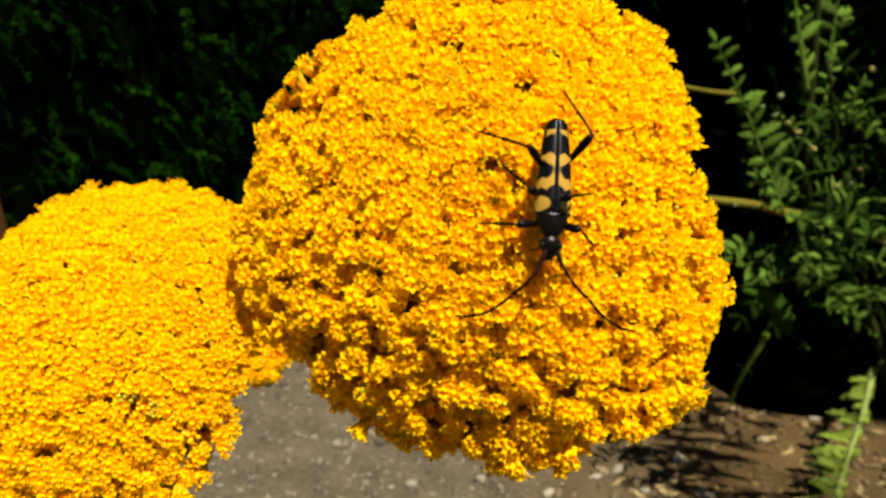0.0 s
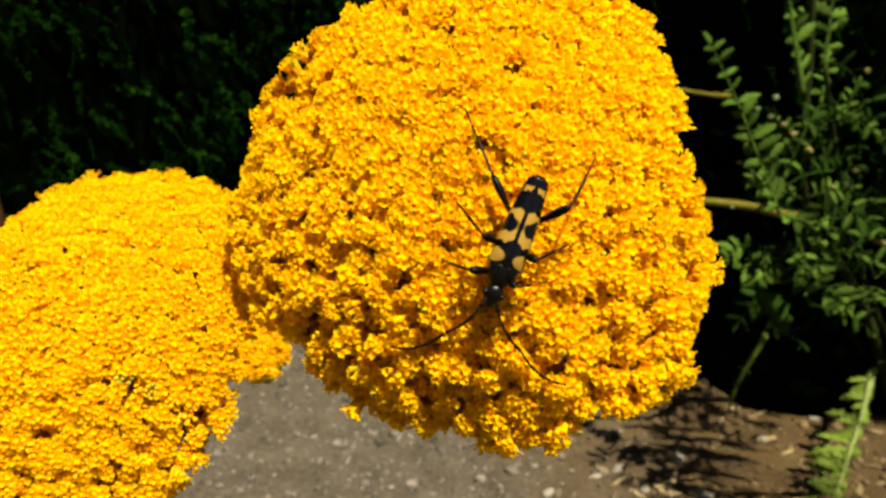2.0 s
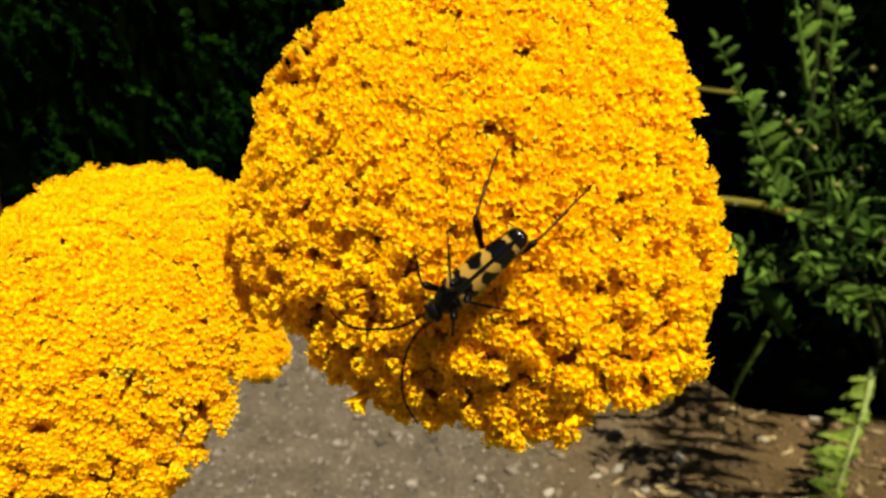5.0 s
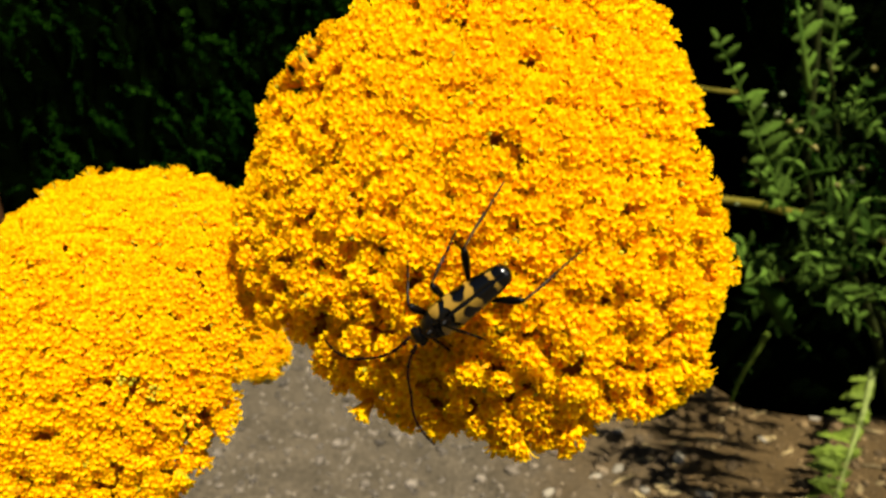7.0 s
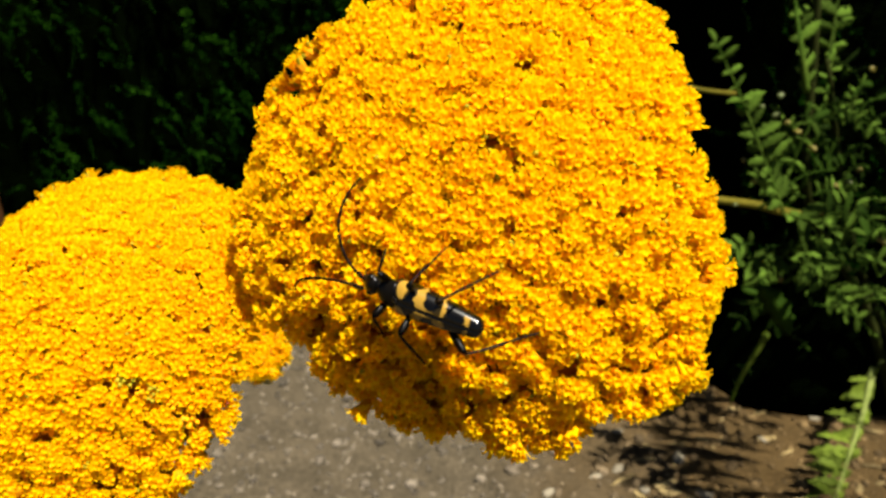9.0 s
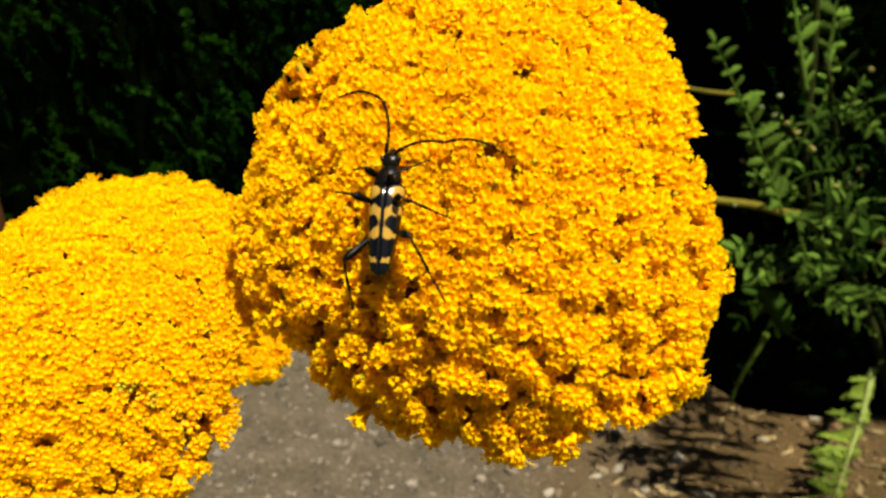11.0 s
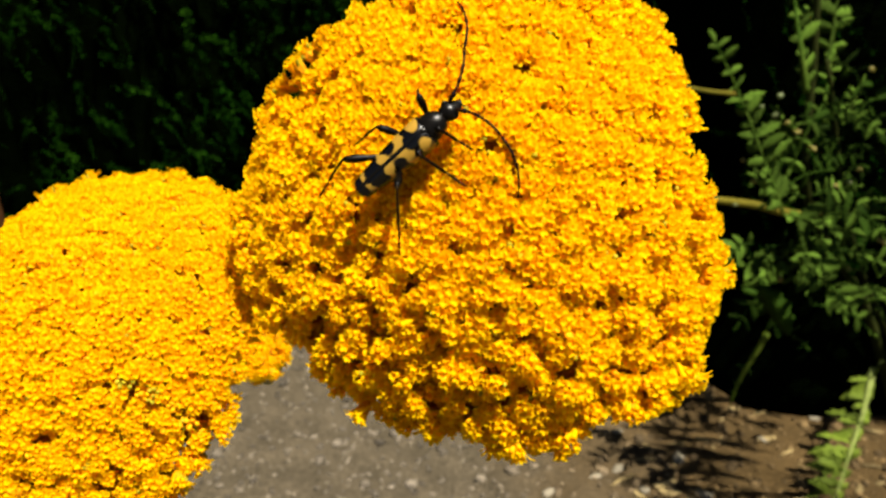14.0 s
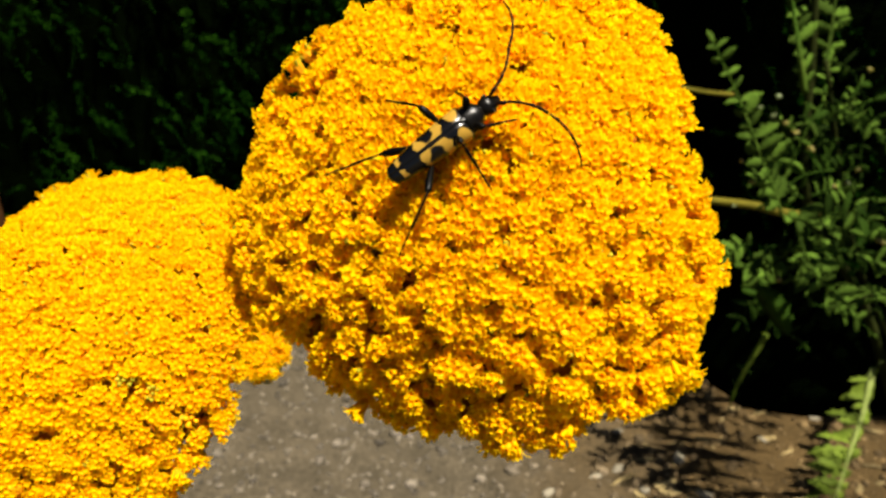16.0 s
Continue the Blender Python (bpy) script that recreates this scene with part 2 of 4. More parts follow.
def cluster_shape(seed, young=0.07, olive=0.03, rays=2):
    """A button of florets on its bract cup, 3 mm across, its tips at about z = 0; young and olive: the share of closed buds."""
    r = random.Random(seed)
    pieces = [(bract_cup(0.00105, 0.0026), pose(0, 0, -0.0009))]
    n = r.choice((7, 7, 8))
    spots = [(0.0, 0.0)] + [(0.00116, 2 * math.pi * (k + r.uniform(-0.13, 0.13)) / n + 0.4) for k in range(n)]
    for d, a in spots:
        d *= r.uniform(0.88, 1.12)
        tilt = 24 * d / 0.001 * r.uniform(0.6, 1.3)
        m = pose(d * math.cos(a), d * math.sin(a), -430 * d * d + r.uniform(-0.0002, 0.0003), 0, 0, math.degrees(a)) @ pose(0, 0, 0, r.uniform(-14, 14), tilt, r.uniform(0, 72))
        chance = r.random()
        if chance < olive:
            pieces.append((closed_bud(r.uniform(0.00040, 0.00052), 0.0012, 4), m @ pose(0, 0, -0.0003)))
        elif chance < olive + young:
            pieces.append((closed_bud(r.uniform(0.00046, 0.00062), 0.0014), m @ pose(0, 0, -0.0001)))
        else:
            pieces.append((floret(r.uniform(0.00056, 0.00068), 0.0020, r.random(), r.uniform(0.6, 1.1)), m))
    for k in range(rays):
        a = r.uniform(0, 2 * math.pi)
        m = pose(0.0013 * math.cos(a), 0.0013 * math.sin(a), -0.0011, 0, 0, math.degrees(a)) @ pose(0, 0, 0, 0, r.uniform(-70, -5), 0)
        pieces.append((ray_floret(r.uniform(0.0006, 0.0009) * (1 + 0.15 * (rays - 2)), r.uniform(0.0005, 0.0008)), m))
    return join(pieces)


FLOWER_MATS = [PETAL, THROAT, BRACT, BUD, BUD_OLIVE]
OPEN_SHAPES = [cluster_shape(100 + k) for k in range(9)]
RIM_SHAPES = [cluster_shape(200 + k, 0.12, 0.05, 6) for k in range(5)]
GREEN_SHAPES = [cluster_shape(300 + k, 0.25, 0.45, 1) for k in range(3)]
OPEN_MESHES = [mesh_of("yarrow_floret", v, f, FLOWER_MATS, i, False) for v, f, i in OPEN_SHAPES]
RIM_MESHES = [mesh_of("rim_floret", v, f, FLOWER_MATS, i, False) for v, f, i in RIM_SHAPES]
GREEN_MESHES = [mesh_of("budding_floret", v, f, FLOWER_MATS, i, False) for v, f, i in GREEN_SHAPES]
SHAPES, MESHES = (OPEN_SHAPES, RIM_SHAPES, GREEN_SHAPES), (OPEN_MESHES, RIM_MESHES, GREEN_MESHES)


def flower_head(name, label, m, foot, form, radii, spacing, node, seed, nearest=300, pits=0.025, uneven=1.0, scale=1.0, hollows=(), green=()):
    """A domed yarrow head. m: the dome's frame, its axis along z; form: the dome's height as c, x, y, xx, yy, xy, and how it
    droops below; radii: its
    uneven outline at even steps from -180 degrees, in millimetres; foot: where the stem meets the soil; node: where it forks, in the frame;
    hollows and green: gaps between the umbels and patches of young buds, as x, y and radius in millimetres."""
    r = random.Random(seed)
    root = thing(name, pose(*foot), label, "flower", "yarrow flower heads")
    inside = root.matrix_basis.inverted() @ m
    cell = 0.0043 * scale
    umbels = {(i, j): ((i + 0.5 * (j % 2) + r.uniform(-0.28, 0.28)) * cell, (j * 0.87 + r.uniform(-0.28, 0.28)) * cell, r.uniform(-0.4, 0.4)) for i in range(-19, 20) for j in range(-19, 20)}

    def umbel(x, y):
        """The small umbel to which a place belongs, and how far the place is from it and from the border to the next."""
        j0 = round(y / (0.87 * cell))
        near = []
        for j in range(j0 - 2, j0 + 3):
            i0 = round(x / cell - 0.5 * (j % 2))
            near += [(math.hypot(x - umbels[i, j][0], y - umbels[i, j][1]), umbels[i, j]) for i in range(i0 - 1, i0 + 2) if (i, j) in umbels]
        near.sort(key=lambda q: q[0])
        return near[0][1], near[0][0], 0.5 * (near[1][0] - near[0][0])

    def edge(a):
        n = len(radii)
        s = (math.degrees(a) + 180) / 360 * n % n
        k = int(s)
        scallop = abs(math.sin(11 * a + 1.3 * noise.noise((3 * math.cos(a), 3 * math.sin(a), seed + 2.5)))) ** 0.6
        ragged = (0.5 if n > 24 else 1.0) * (scallop - 0.75) + 0.9 * noise.noise((20 * math.cos(a), 20 * math.sin(a), seed + 3.5))
        return 0.001 * (radii[k % n] * (1 - s + k) + radii[(k + 1) % n] * (s - k) + ragged)

    def ruffled(y):
        # the lower flank is looser than the crown
        return uneven * (0.75 + 0.40 * max(-1, min(1, -y / 0.016)))

    def lump(x, y):
        at, d, border = umbel(x, y)
        dome = 0.0008 * (0.45 - (d / (0.55 * cell)) ** 2) + 0.0005 * at[2] - 0.0005 * max(0.0, 1 - border / 0.0006)
        deep = sum(0.0023 * max(0.0, 1 - (math.hypot(1000 * x - hx, 1000 * y - hy) / hr) ** 2) for hx, hy, hr in hollows)
        return ruffled(y) * (dome + 0.0004 * noise.noise((x * 310, y * 310, seed + 5.5))) - deep

    def height(x, y):
        c, a, b, aa, bb, ab, droop = form
        return c + a * x + b * y + aa * x * x + bb * y * y + ab * x * y - droop * min(0.0, 0.9 * y + 0.43 * x + 0.012) ** 2

    def normal(x, y):
        c, a, b, aa, bb, ab, droop = form
        fall = 2 * droop * min(0.0, 0.9 * y + 0.43 * x + 0.012)
        return Vector((-(a + 2 * aa * x + ab * y - 0.43 * fall), -(b + 2 * bb * y + ab * x - 0.9 * fall), 1)).normalized()

    def stand(p, n):
        n = (n + Vector((r.gauss(0, 0.15), r.gauss(0, 0.15), r.gauss(0, 0.15)))).normalized()
        size = scale * r.uniform(0.88, 1.14)
        return inside @ Matrix.Translation(p) @ n.to_track_quat("Z", "Y").to_matrix().to_4x4() @ pose(0, 0, 0, 0, 0, r.uniform(0, 360)) @ Matrix.Diagonal((size, size, size, 1))

    spots = []
    rows = int(0.1 / (spacing * 0.866))
    for j in range(-rows, rows):
        for i in range(-rows, rows):
            x = (i + 0.5 * (j % 2)) * spacing + r.gauss(0, 0.15 * spacing)
            y = j * spacing * 0.866 + r.gauss(0, 0.15 * spacing)
            d = math.hypot(x, y)
            if d > edge(math.atan2(y, x)) - 0.0015:
                continue
            n = normal(x, y)
            at, away, border = umbel(x, y)
            gap = pits * ruffled(y) ** 2 * (3.0 if border < 0.0005 else 0.7)
            sunk = 0.0012 if r.random() < gap else 0.0
            n = (n + ruffled(y) * 0.38 * Vector((x - at[0], y - at[1], 0)) / (0.5 * cell)).normalized()
            budding = any(math.hypot(1000 * x - gx, 1000 * y - gy) < gr * r.uniform(0.6, 1.2) for gx, gy, gr in green)
            # steep flanks hold more clusters than the plan shows
            again = 1 + (r.random() < 1 / normal(x, y).z - 1)
            for k in range(again):
                px, py = x + k * r.gauss(0, 0.5 * spacing), y + k * r.gauss(0, 0.5 * spacing)
                spots.append((d, stand(Vector((px, py, height(px, py))) + normal(px, py) * (lump(px, py) - sunk + r.gauss(0, 0.00045 * ruffled(y))), n), r.randrange(3 if budding else 9), 2 if budding else 0))
    for back in range(3):
        a = -math.pi
        while a < math.pi:
            q = edge(a)
            out = Vector((math.cos(a), math.sin(a), 0))
            p = out * (q - 0.0010 - 0.0012 * back + r.gauss(0, 0.0009))
            p.z = height(*(out * (q - 0.0015)).xy) - 0.0012 - 0.0024 * back + r.gauss(0, 0.0005)
            n = (normal(p.x, p.y) * (0.9 - 0.35 * back) + out * 0.9).normalized()
            budding = any(math.hypot(1000 * p.x - gx, 1000 * p.y - gy) < gr for gx, gy, gr in green)
            spots.append((0.05 + back, stand(p, n), r.randrange(3 if budding else 5), 2 if budding else 1))
            a += 0.0019 / q * r.uniform(0.85, 1.15)
    spots.sort(key=lambda s: s[0])
    for d, at, k, kind in spots[:nearest]:
        child("yarrow_floret", MESHES[kind][k], root, at)
    rest = [(SHAPES[kind][k], at) for d, at, k, kind in spots[nearest:]]
    if rest:
        v, f, i = join(rest)
        tagged(child("floret_mat", mesh_of("floret_mat", v, f, FLOWER_MATS, i, False), root), kind="stuff")
    # the mat of stalklets under the florets
    verts, faces, rings, around = [], [], 12, 48
    for j in range(rings + 1):
        for k in range(around):
            a = -math.pi + 2 * math.pi * k / around
            q = max(j / rings, 0.01) * (edge(a) - 0.0028)
            x, y = q * math.cos(a), q * math.sin(a)
            verts.append(inside @ (Vector((x, y, height(x, y))) + normal(x, y) * (lump(x, y) - 0.0036)))
    for k in range(around):
        a = -math.pi + 2 * math.pi * k / around
        q = 0.5 * edge(a)
        x, y = q * math.cos(a), q * math.sin(a)
        verts.append(inside @ Vector((x, y, height(x, y) - min(0.011, 0.2 * edge(a)))))
    for j in range(rings + 1):
        for k in range(around):
            b = j * around + (k + 1) % around
            faces.append((j * around + k, b, b + around, j * around + k + around))
    faces.append(tuple(range(around)))
    faces.append(tuple(range((rings + 1) * around, (rings + 2) * around)))
    child("flower_base", mesh_of("flower_base", verts, faces, [SHADED_MAT]), root, None, "mat of flower stalks in the red-brown of shaded gaps")
    fork = Vector(node)
    for k in range(14):
        a = 2.4 * k
        q = 0.75 * edge(math.atan2(math.sin(a), math.cos(a))) * math.sqrt((k + 1) / 14)
        x, y = q * math.cos(a), q * math.sin(a)
        tip = Vector((x, y, height(x, y) - 0.004))
        line = spline([inside @ fork, inside @ (fork.lerp(tip, 0.5) + Vector((0, 0, -0.003))), inside @ tip], 6)
        v, f = tube(line, [0.0011 - 0.00008 * i for i in range(7)], 6)
        child("branch", mesh_of("branch", v, f, [STALK]), root)
    top, low = inside @ fork, Vector((0, 0, -0.012))
    bow = top.lerp(low, 0.5) + Vector((0, 0, 0.03))
    v, f = tube(spline([low, bow, top], 20), [0.0030 - 0.00005 * i for i in range(21)], 10)
    child("stem", mesh_of("stem", v, f, [STALK]), root, None, "ribbed olive-green stem")
    return root


BIG_FORM = (0.0, -0.004, -0.038, -14.54, -10.26, -0.2, 9.0)
BIG_EDGE = (43.9, 43.9, 43.9, 38.8, 35.5, 34.9, 33.8, 32.3, 31.7, 30.1, 29.6, 29.6, 30.8, 30.2, 29.2, 25.5, 29.1, 30.8, 31.6, 31.2, 28.7, 27, 28.9, 28.9, 26.6, 25.7, 25, 23.7, 26.4, 29.9, 31.5, 35, 36.2, 36.2, 39.4, 39.1, 38.9, 39.1, 39.4, 39.1, 38.8, 40, 40.2, 40.7, 41, 41, 42, 43)
NEXT_FORM = (0.0029, -0.061, 0.111, -3.08, -15.2, 5.37, 0.0)
NEXT_EDGE = (29, 29, 30, 31, 32, 33, 33.5, 32, 30, 28.2, 28.2, 28.3, 28.5, 30.5, 33, 35, 35, 34.5, 35, 35, 28, 25, 26.5, 28)
SMALL_FORM = (0.0, 0.0, 0.0, -38.0, -38.0, 0.0, 0.0)
SMALL_EDGE = (9, 10, 8, 9, 7, 8, 9, 7, 8, 9, 8, 9, 10, 8, 9, 9, 10, 12, 13, 12, 10, 9, 8, 9)
big_head = flower_head("yarrow_flower_head", "broad domed golden-yellow yarrow head with a beetle on it",
                       pose(0.0104, 0.0769, 0.4164, 65), (-0.42, 0.62, 0), BIG_FORM, BIG_EDGE, 0.00248, (0, -0.004, -0.036), 11, 300, 0.06, 1.0, 1.04,
                       ((-29, 18.5, 2.6), (-32.5, 15, 1.6), (-27, 12.5, 1.5), (-11.5, -14, 1.4), (4, -17, 1.3)))
next_head = flower_head("yarrow_flower_head", "golden-yellow yarrow head leaning against a larger one",
                        pose(-0.0582, 0.0946, 0.3921, 40), (-0.45, 0.64, 0), NEXT_FORM, NEXT_EDGE, 0.00228, (0, -0.004, -0.034), 12, 300, 0.016, 0.75, 0.92,
                        (), ((12, -9, 1.6), (14.5, -10, 2.0), (17, -12.5, 2.6), (19.5, -14, 2.4), (20.5, -17, 2.0)))
small_head = flower_head("yarrow_flower_head", "small orange-yellow yarrow head below two larger ones",
                         pose(-0.0470, 0.15, 0.3530, 40), (-0.38, 0.66, 0), SMALL_FORM, SMALL_EDGE, 0.0028, (0, -0.002, -0.02), 13, 90, 0.05, 2.0)


# ---- plants behind ----
def leaflet_shape(seed, wide, toothed):
    """A blade one unit long from its base along x, folded along the midrib, with a blunt toothed edge."""
    r = random.Random(seed)
    n = 9
    verts, faces = [], []
    for i in range(n):
        s = i / (n - 1)
        w = wide * (math.sin(math.pi * min(s * 0.94 + 0.05, 1)) ** 0.7)
        w *= 1 - toothed * (i % 2) if 0 < i < n - 1 else 0.6
        z = -0.16 * s * s + r.uniform(-0.015, 0.015)
        verts += [(s, w, z + 0.35 * w), (s, 0, z), (s, -w, z + 0.35 * w), (s, 0, z - 0.02)]
    for i in range(n - 1):
        a, b = 4 * i, 4 * i + 4
        faces += [(a, a + 1, b + 1, b), (a + 1, a + 2, b + 2, b + 1), (a + 2, a + 3, b + 3, b + 2), (a + 3, a, b, b + 3)]
    faces += [(0, 3, 2, 1), (4 * n - 4, 4 * n - 3, 4 * n - 2, 4 * n - 1)]
    return mesh_of("leaflet", verts, faces, [LEAF_GREY], None)


def coloured(me, mat):
    me = me.copy()
    me.materials[0] = mat
    return me


BLADES = [leaflet_shape(40 + k, w, t) for k, (w, t) in enumerate(((0.17, 0.25), (0.20, 0.35), (0.15, 0.2)))]
BROAD = [leaflet_shape(60 + k, w, t) for k, (w, t) in enumerate(((0.20, 0.5), (0.24, 0.45), (0.18, 0.5)))]
ROUND = [leaflet_shape(80 + k, w, t) for k, (w, t) in enumerate(((0.27, 0.3), (0.31, 0.35), (0.24, 0.3)))]
FRESH = [coloured(me, LEAF_FRESH) for me in BROAD]
# Every blade shape again, in the shade-darkened leaf colour.
SHADED_BLADES = [coloured(me, LEAF_SHADED) for me in BLADES + BROAD + ROUND]


def pinnate_leaf(plant, points, pairs, length, blades, mat, seed, thick=0.0011, sides=(1, -1), start=0.12, face=(0, -1, 0.35), lesser=1.0, growing=0.0):
    """A leaf of leaflets in pairs along a midrib through the points, which are in the plant's space. The midrib is the part."""
    r = random.Random(seed)
    line = spline(points, 14)
    v, f = tube(line, [thick * (1 - 0.055 * i) for i in range(15)], 6)
    leaf = child("leaf", mesh_of("leaf_midrib", v, f, [mat]), plant)
    for k in range(pairs):
        s = start + (1 - start) * (k + 0.5) / pairs
        i = min(int(s * 14), 13)
        p = line[i].lerp(line[i + 1], s * 14 - i)
        way = (line[i + 1] - line[i]).normalized()
        size = length * (0.45 + 0.55 * math.sin(math.pi * min(0.2 + 0.75 * s, 1))) * r.uniform(0.7, 1.2) * (1 - growing * (1 - s))
        up = Vector(face) + Vector((r.gauss(0, 0.4), r.gauss(0, 0.4), r.gauss(0, 0.4)))
        for side in sides:
            out = way.cross(up).normalized() * side
            x = (out + way * r.uniform(0.1, 0.9) + up.normalized() * r.uniform(-0.45, 0.25)).normalized()
            z = (up - x * up.dot(x)).normalized()
            m = Matrix((x, z.cross(x), z)).transposed().to_4x4()
            child("leaflet", r.choice(blades), leaf, Matrix.Translation(p) @ m @ Matrix.Diagonal((size * (lesser if side < 0 else 1), size, size, 1)))
    x = (line[-1] - line[-2]).normalized()
    z = (Vector(face) - x * x.dot(Vector(face))).normalized()
    child("leaflet", r.choice(blades), leaf, Matrix.Translation(line[-1]) @ Matrix((x, z.cross(x), z)).transposed().to_4x4() @ Matrix.Diagonal((length * 0.6,) * 3 + (1,)))
    return leaf


def twig(plant, name, points, thick, mat, label=""):
    line = spline(points, 14)
    v, f = tube(line, [thick * (1 - 0.03 * i) for i in range(15)], 8)
    return child(name, mesh_of(name, v, f, [mat]), plant, None, label)


def bud_mesh(seed, mat):
    r = random.Random(seed)
    v, f, i = join([(closed_bud(0.5, 0.5), pose(0, 0, 0)), (closed_bud(0.4, 0.5), pose(0.28, 0.1, -0.1, 20, 25)), (closed_bud(0.42, 0.5), pose(-0.25, 0.15, -0.05, -20, -25))])
    return mesh_of("bud", v, f, [mat])


BUD_YELLOW = bud_mesh(1, material("yellow_bud", (0.09, 0.080, 0.005), (0.16, 0.13, 0.010), 0.005, 0.6))
BUD_GREEN = bud_mesh(2, material("green_bud", (0.05, 0.075, 0.015), (0.10, 0.12, 0.035), 0.005, 0.6))


def off(points, foot):
    return [tuple(a - b for a, b in zip(p, foot)) for p in points]


TALL_FOOT = (0.45, 0.575, 0.0)
tall_plant = thing("yarrow_plant", pose(*TALL_FOOT), "tall grey-green feathery-leaved plant beside the flower heads", "plant")


def tall(points):
    return off(points, TALL_FOOT)


twig(tall_plant, "stem", tall([(0.45, 0.575, -0.01), (0.37, 0.555, 0.14), (0.305, 0.54, 0.215), (0.278, 0.53, 0.275), (0.267, 0.53, 0.356), (0.25, 0.53, 0.46)]), 0.0045, STEM, "dark upright stem")
twig(tall_plant, "side_stem", tall([(0.296, 0.53, 0.235), (0.264, 0.5, 0.245), (0.225, 0.5, 0.254), (0.150, 0.5, 0.262)]), 0.0042, STRAW, "straw-coloured side stem")
twig(tall_plant, "side_stem", tall([(0.191, 0.472, 0.342), (0.184, 0.47, 0.343), (0.168, 0.47, 0.345), (0.135, 0.47, 0.352)]), 0.0018, STRAW, "thin yellowed side stem")
pinnate_leaf(tall_plant, tall([(0.262, 0.519, 0.332), (0.253, 0.521, 0.361), (0.249, 0.533, 0.387), (0.247, 0.547, 0.415)]), 9, 0.019, ROUND, LEAF_GREY, 1, 0.0026, (1, -1), 0.05, (0, -1, 0.35), 0.35)
pinnate_leaf(tall_plant, tall([(0.235, 0.464, 0.262), (0.224, 0.463, 0.283), (0.211, 0.470, 0.311), (0.199, 0.484, 0.340), (0.183, 0.498, 0.371)]), 14, 0.017, ROUND, LEAF_GREY, 2, 0.0013, (1, -1), 0.1, (-0.2, -0.8, 0.6), 0.6)
pinnate_leaf(tall_plant, tall([(0.281, 0.537, 0.347), (0.286, 0.547, 0.369), (0.289, 0.556, 0.388), (0.292, 0.565, 0.407)]), 5, 0.019, ROUND, LEAF_GREY, 3, 0.0018)
pinnate_leaf(tall_plant, tall([(0.280, 0.526, 0.324), (0.283, 0.533, 0.339), (0.286, 0.540, 0.354)]), 4, 0.014, ROUND, LEAF_GREY, 7, 0.0014)
pinnate_leaf(tall_plant, tall([(0.230, 0.454, 0.264), (0.242, 0.443, 0.265), (0.268, 0.436, 0.260)]), 5, 0.019, ROUND, LEAF_GREY, 4, 0.0014, (1, -1), 0.1, (0, -0.6, 0.8))
pinnate_leaf(tall_plant, tall([(0.239, 0.433, 0.242), (0.247, 0.423, 0.233), (0.259, 0.410, 0.217)]), 5, 0.016, ROUND, LEAF_GREY, 5, 0.0014)
pinnate_leaf(tall_plant, tall([(0.291, 0.511, 0.315), (0.296, 0.516, 0.326), (0.302, 0.522, 0.339)]), 4, 0.011, BROAD, LEAF_GREY, 8, 0.001)
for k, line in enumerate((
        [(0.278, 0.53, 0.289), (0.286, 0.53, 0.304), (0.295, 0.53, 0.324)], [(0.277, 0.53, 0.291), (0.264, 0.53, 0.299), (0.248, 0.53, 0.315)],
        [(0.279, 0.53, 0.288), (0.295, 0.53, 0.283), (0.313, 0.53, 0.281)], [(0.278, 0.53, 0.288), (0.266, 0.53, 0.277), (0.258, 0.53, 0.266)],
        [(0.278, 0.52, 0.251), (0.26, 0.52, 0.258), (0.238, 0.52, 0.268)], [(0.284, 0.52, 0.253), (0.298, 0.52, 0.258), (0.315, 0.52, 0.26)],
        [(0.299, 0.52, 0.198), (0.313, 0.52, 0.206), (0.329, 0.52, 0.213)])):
    pinnate_leaf(tall_plant, tall(line), 6, 0.014, (SHADED_BLADES, BLADES, SHADED_BLADES, SHADED_BLADES, BLADES, BLADES, SHADED_BLADES)[k], LEAF_SHADED, 20 + k, 0.0012)
pinnate_leaf(tall_plant, tall([(0.335, 0.57, 0.07), (0.287, 0.548, 0.112), (0.272, 0.548, 0.066), (0.267, 0.548, 0.036)][1:]), 5, 0.007, SHADED_BLADES, LEAF_FRESH, 30, 0.0028)
pinnate_leaf(tall_plant, tall([(0.271, 0.55, 0.160), (0.295, 0.55, 0.126), (0.324, 0.55, 0.098)]), 7, 0.016, SHADED_BLADES, LEAF_SHADED, 31)
for k, line in enumerate((
    ((0.251, 0.455, 0.243), (0.254, 0.445, 0.244), (0.257, 0.432, 0.241)),
    ((0.270, 0.443, 0.242), (0.256, 0.433, 0.243), (0.241, 0.420, 0.238)),
    ((0.292, 0.451, 0.234), (0.293, 0.441, 0.236), (0.295, 0.429, 0.234)),
    ((0.261, 0.434, 0.221), (0.263, 0.423, 0.221), (0.265, 0.410, 0.217)),
    ((0.290, 0.435, 0.222), (0.287, 0.423, 0.221), (0.285, 0.409, 0.215)),
    ((0.246, 0.459, 0.228), (0.232, 0.450, 0.231), (0.219, 0.438, 0.229)),
    ((0.288, 0.468, 0.271), (0.291, 0.458, 0.274), (0.293, 0.446, 0.271)),
    ((0.218, 0.464, 0.238), (0.206, 0.454, 0.241), (0.194, 0.442, 0.238)),
    ((0.214, 0.466, 0.220), (0.218, 0.457, 0.223), (0.221, 0.445, 0.221)),)):
    pinnate_leaf(tall_plant, tall(line), 4, 0.0135, ROUND if k % 2 else BROAD, LEAF_SHADED, 60 + k, 0.0011, (1, -1), 0.1, (0, -0.7, 0.7))
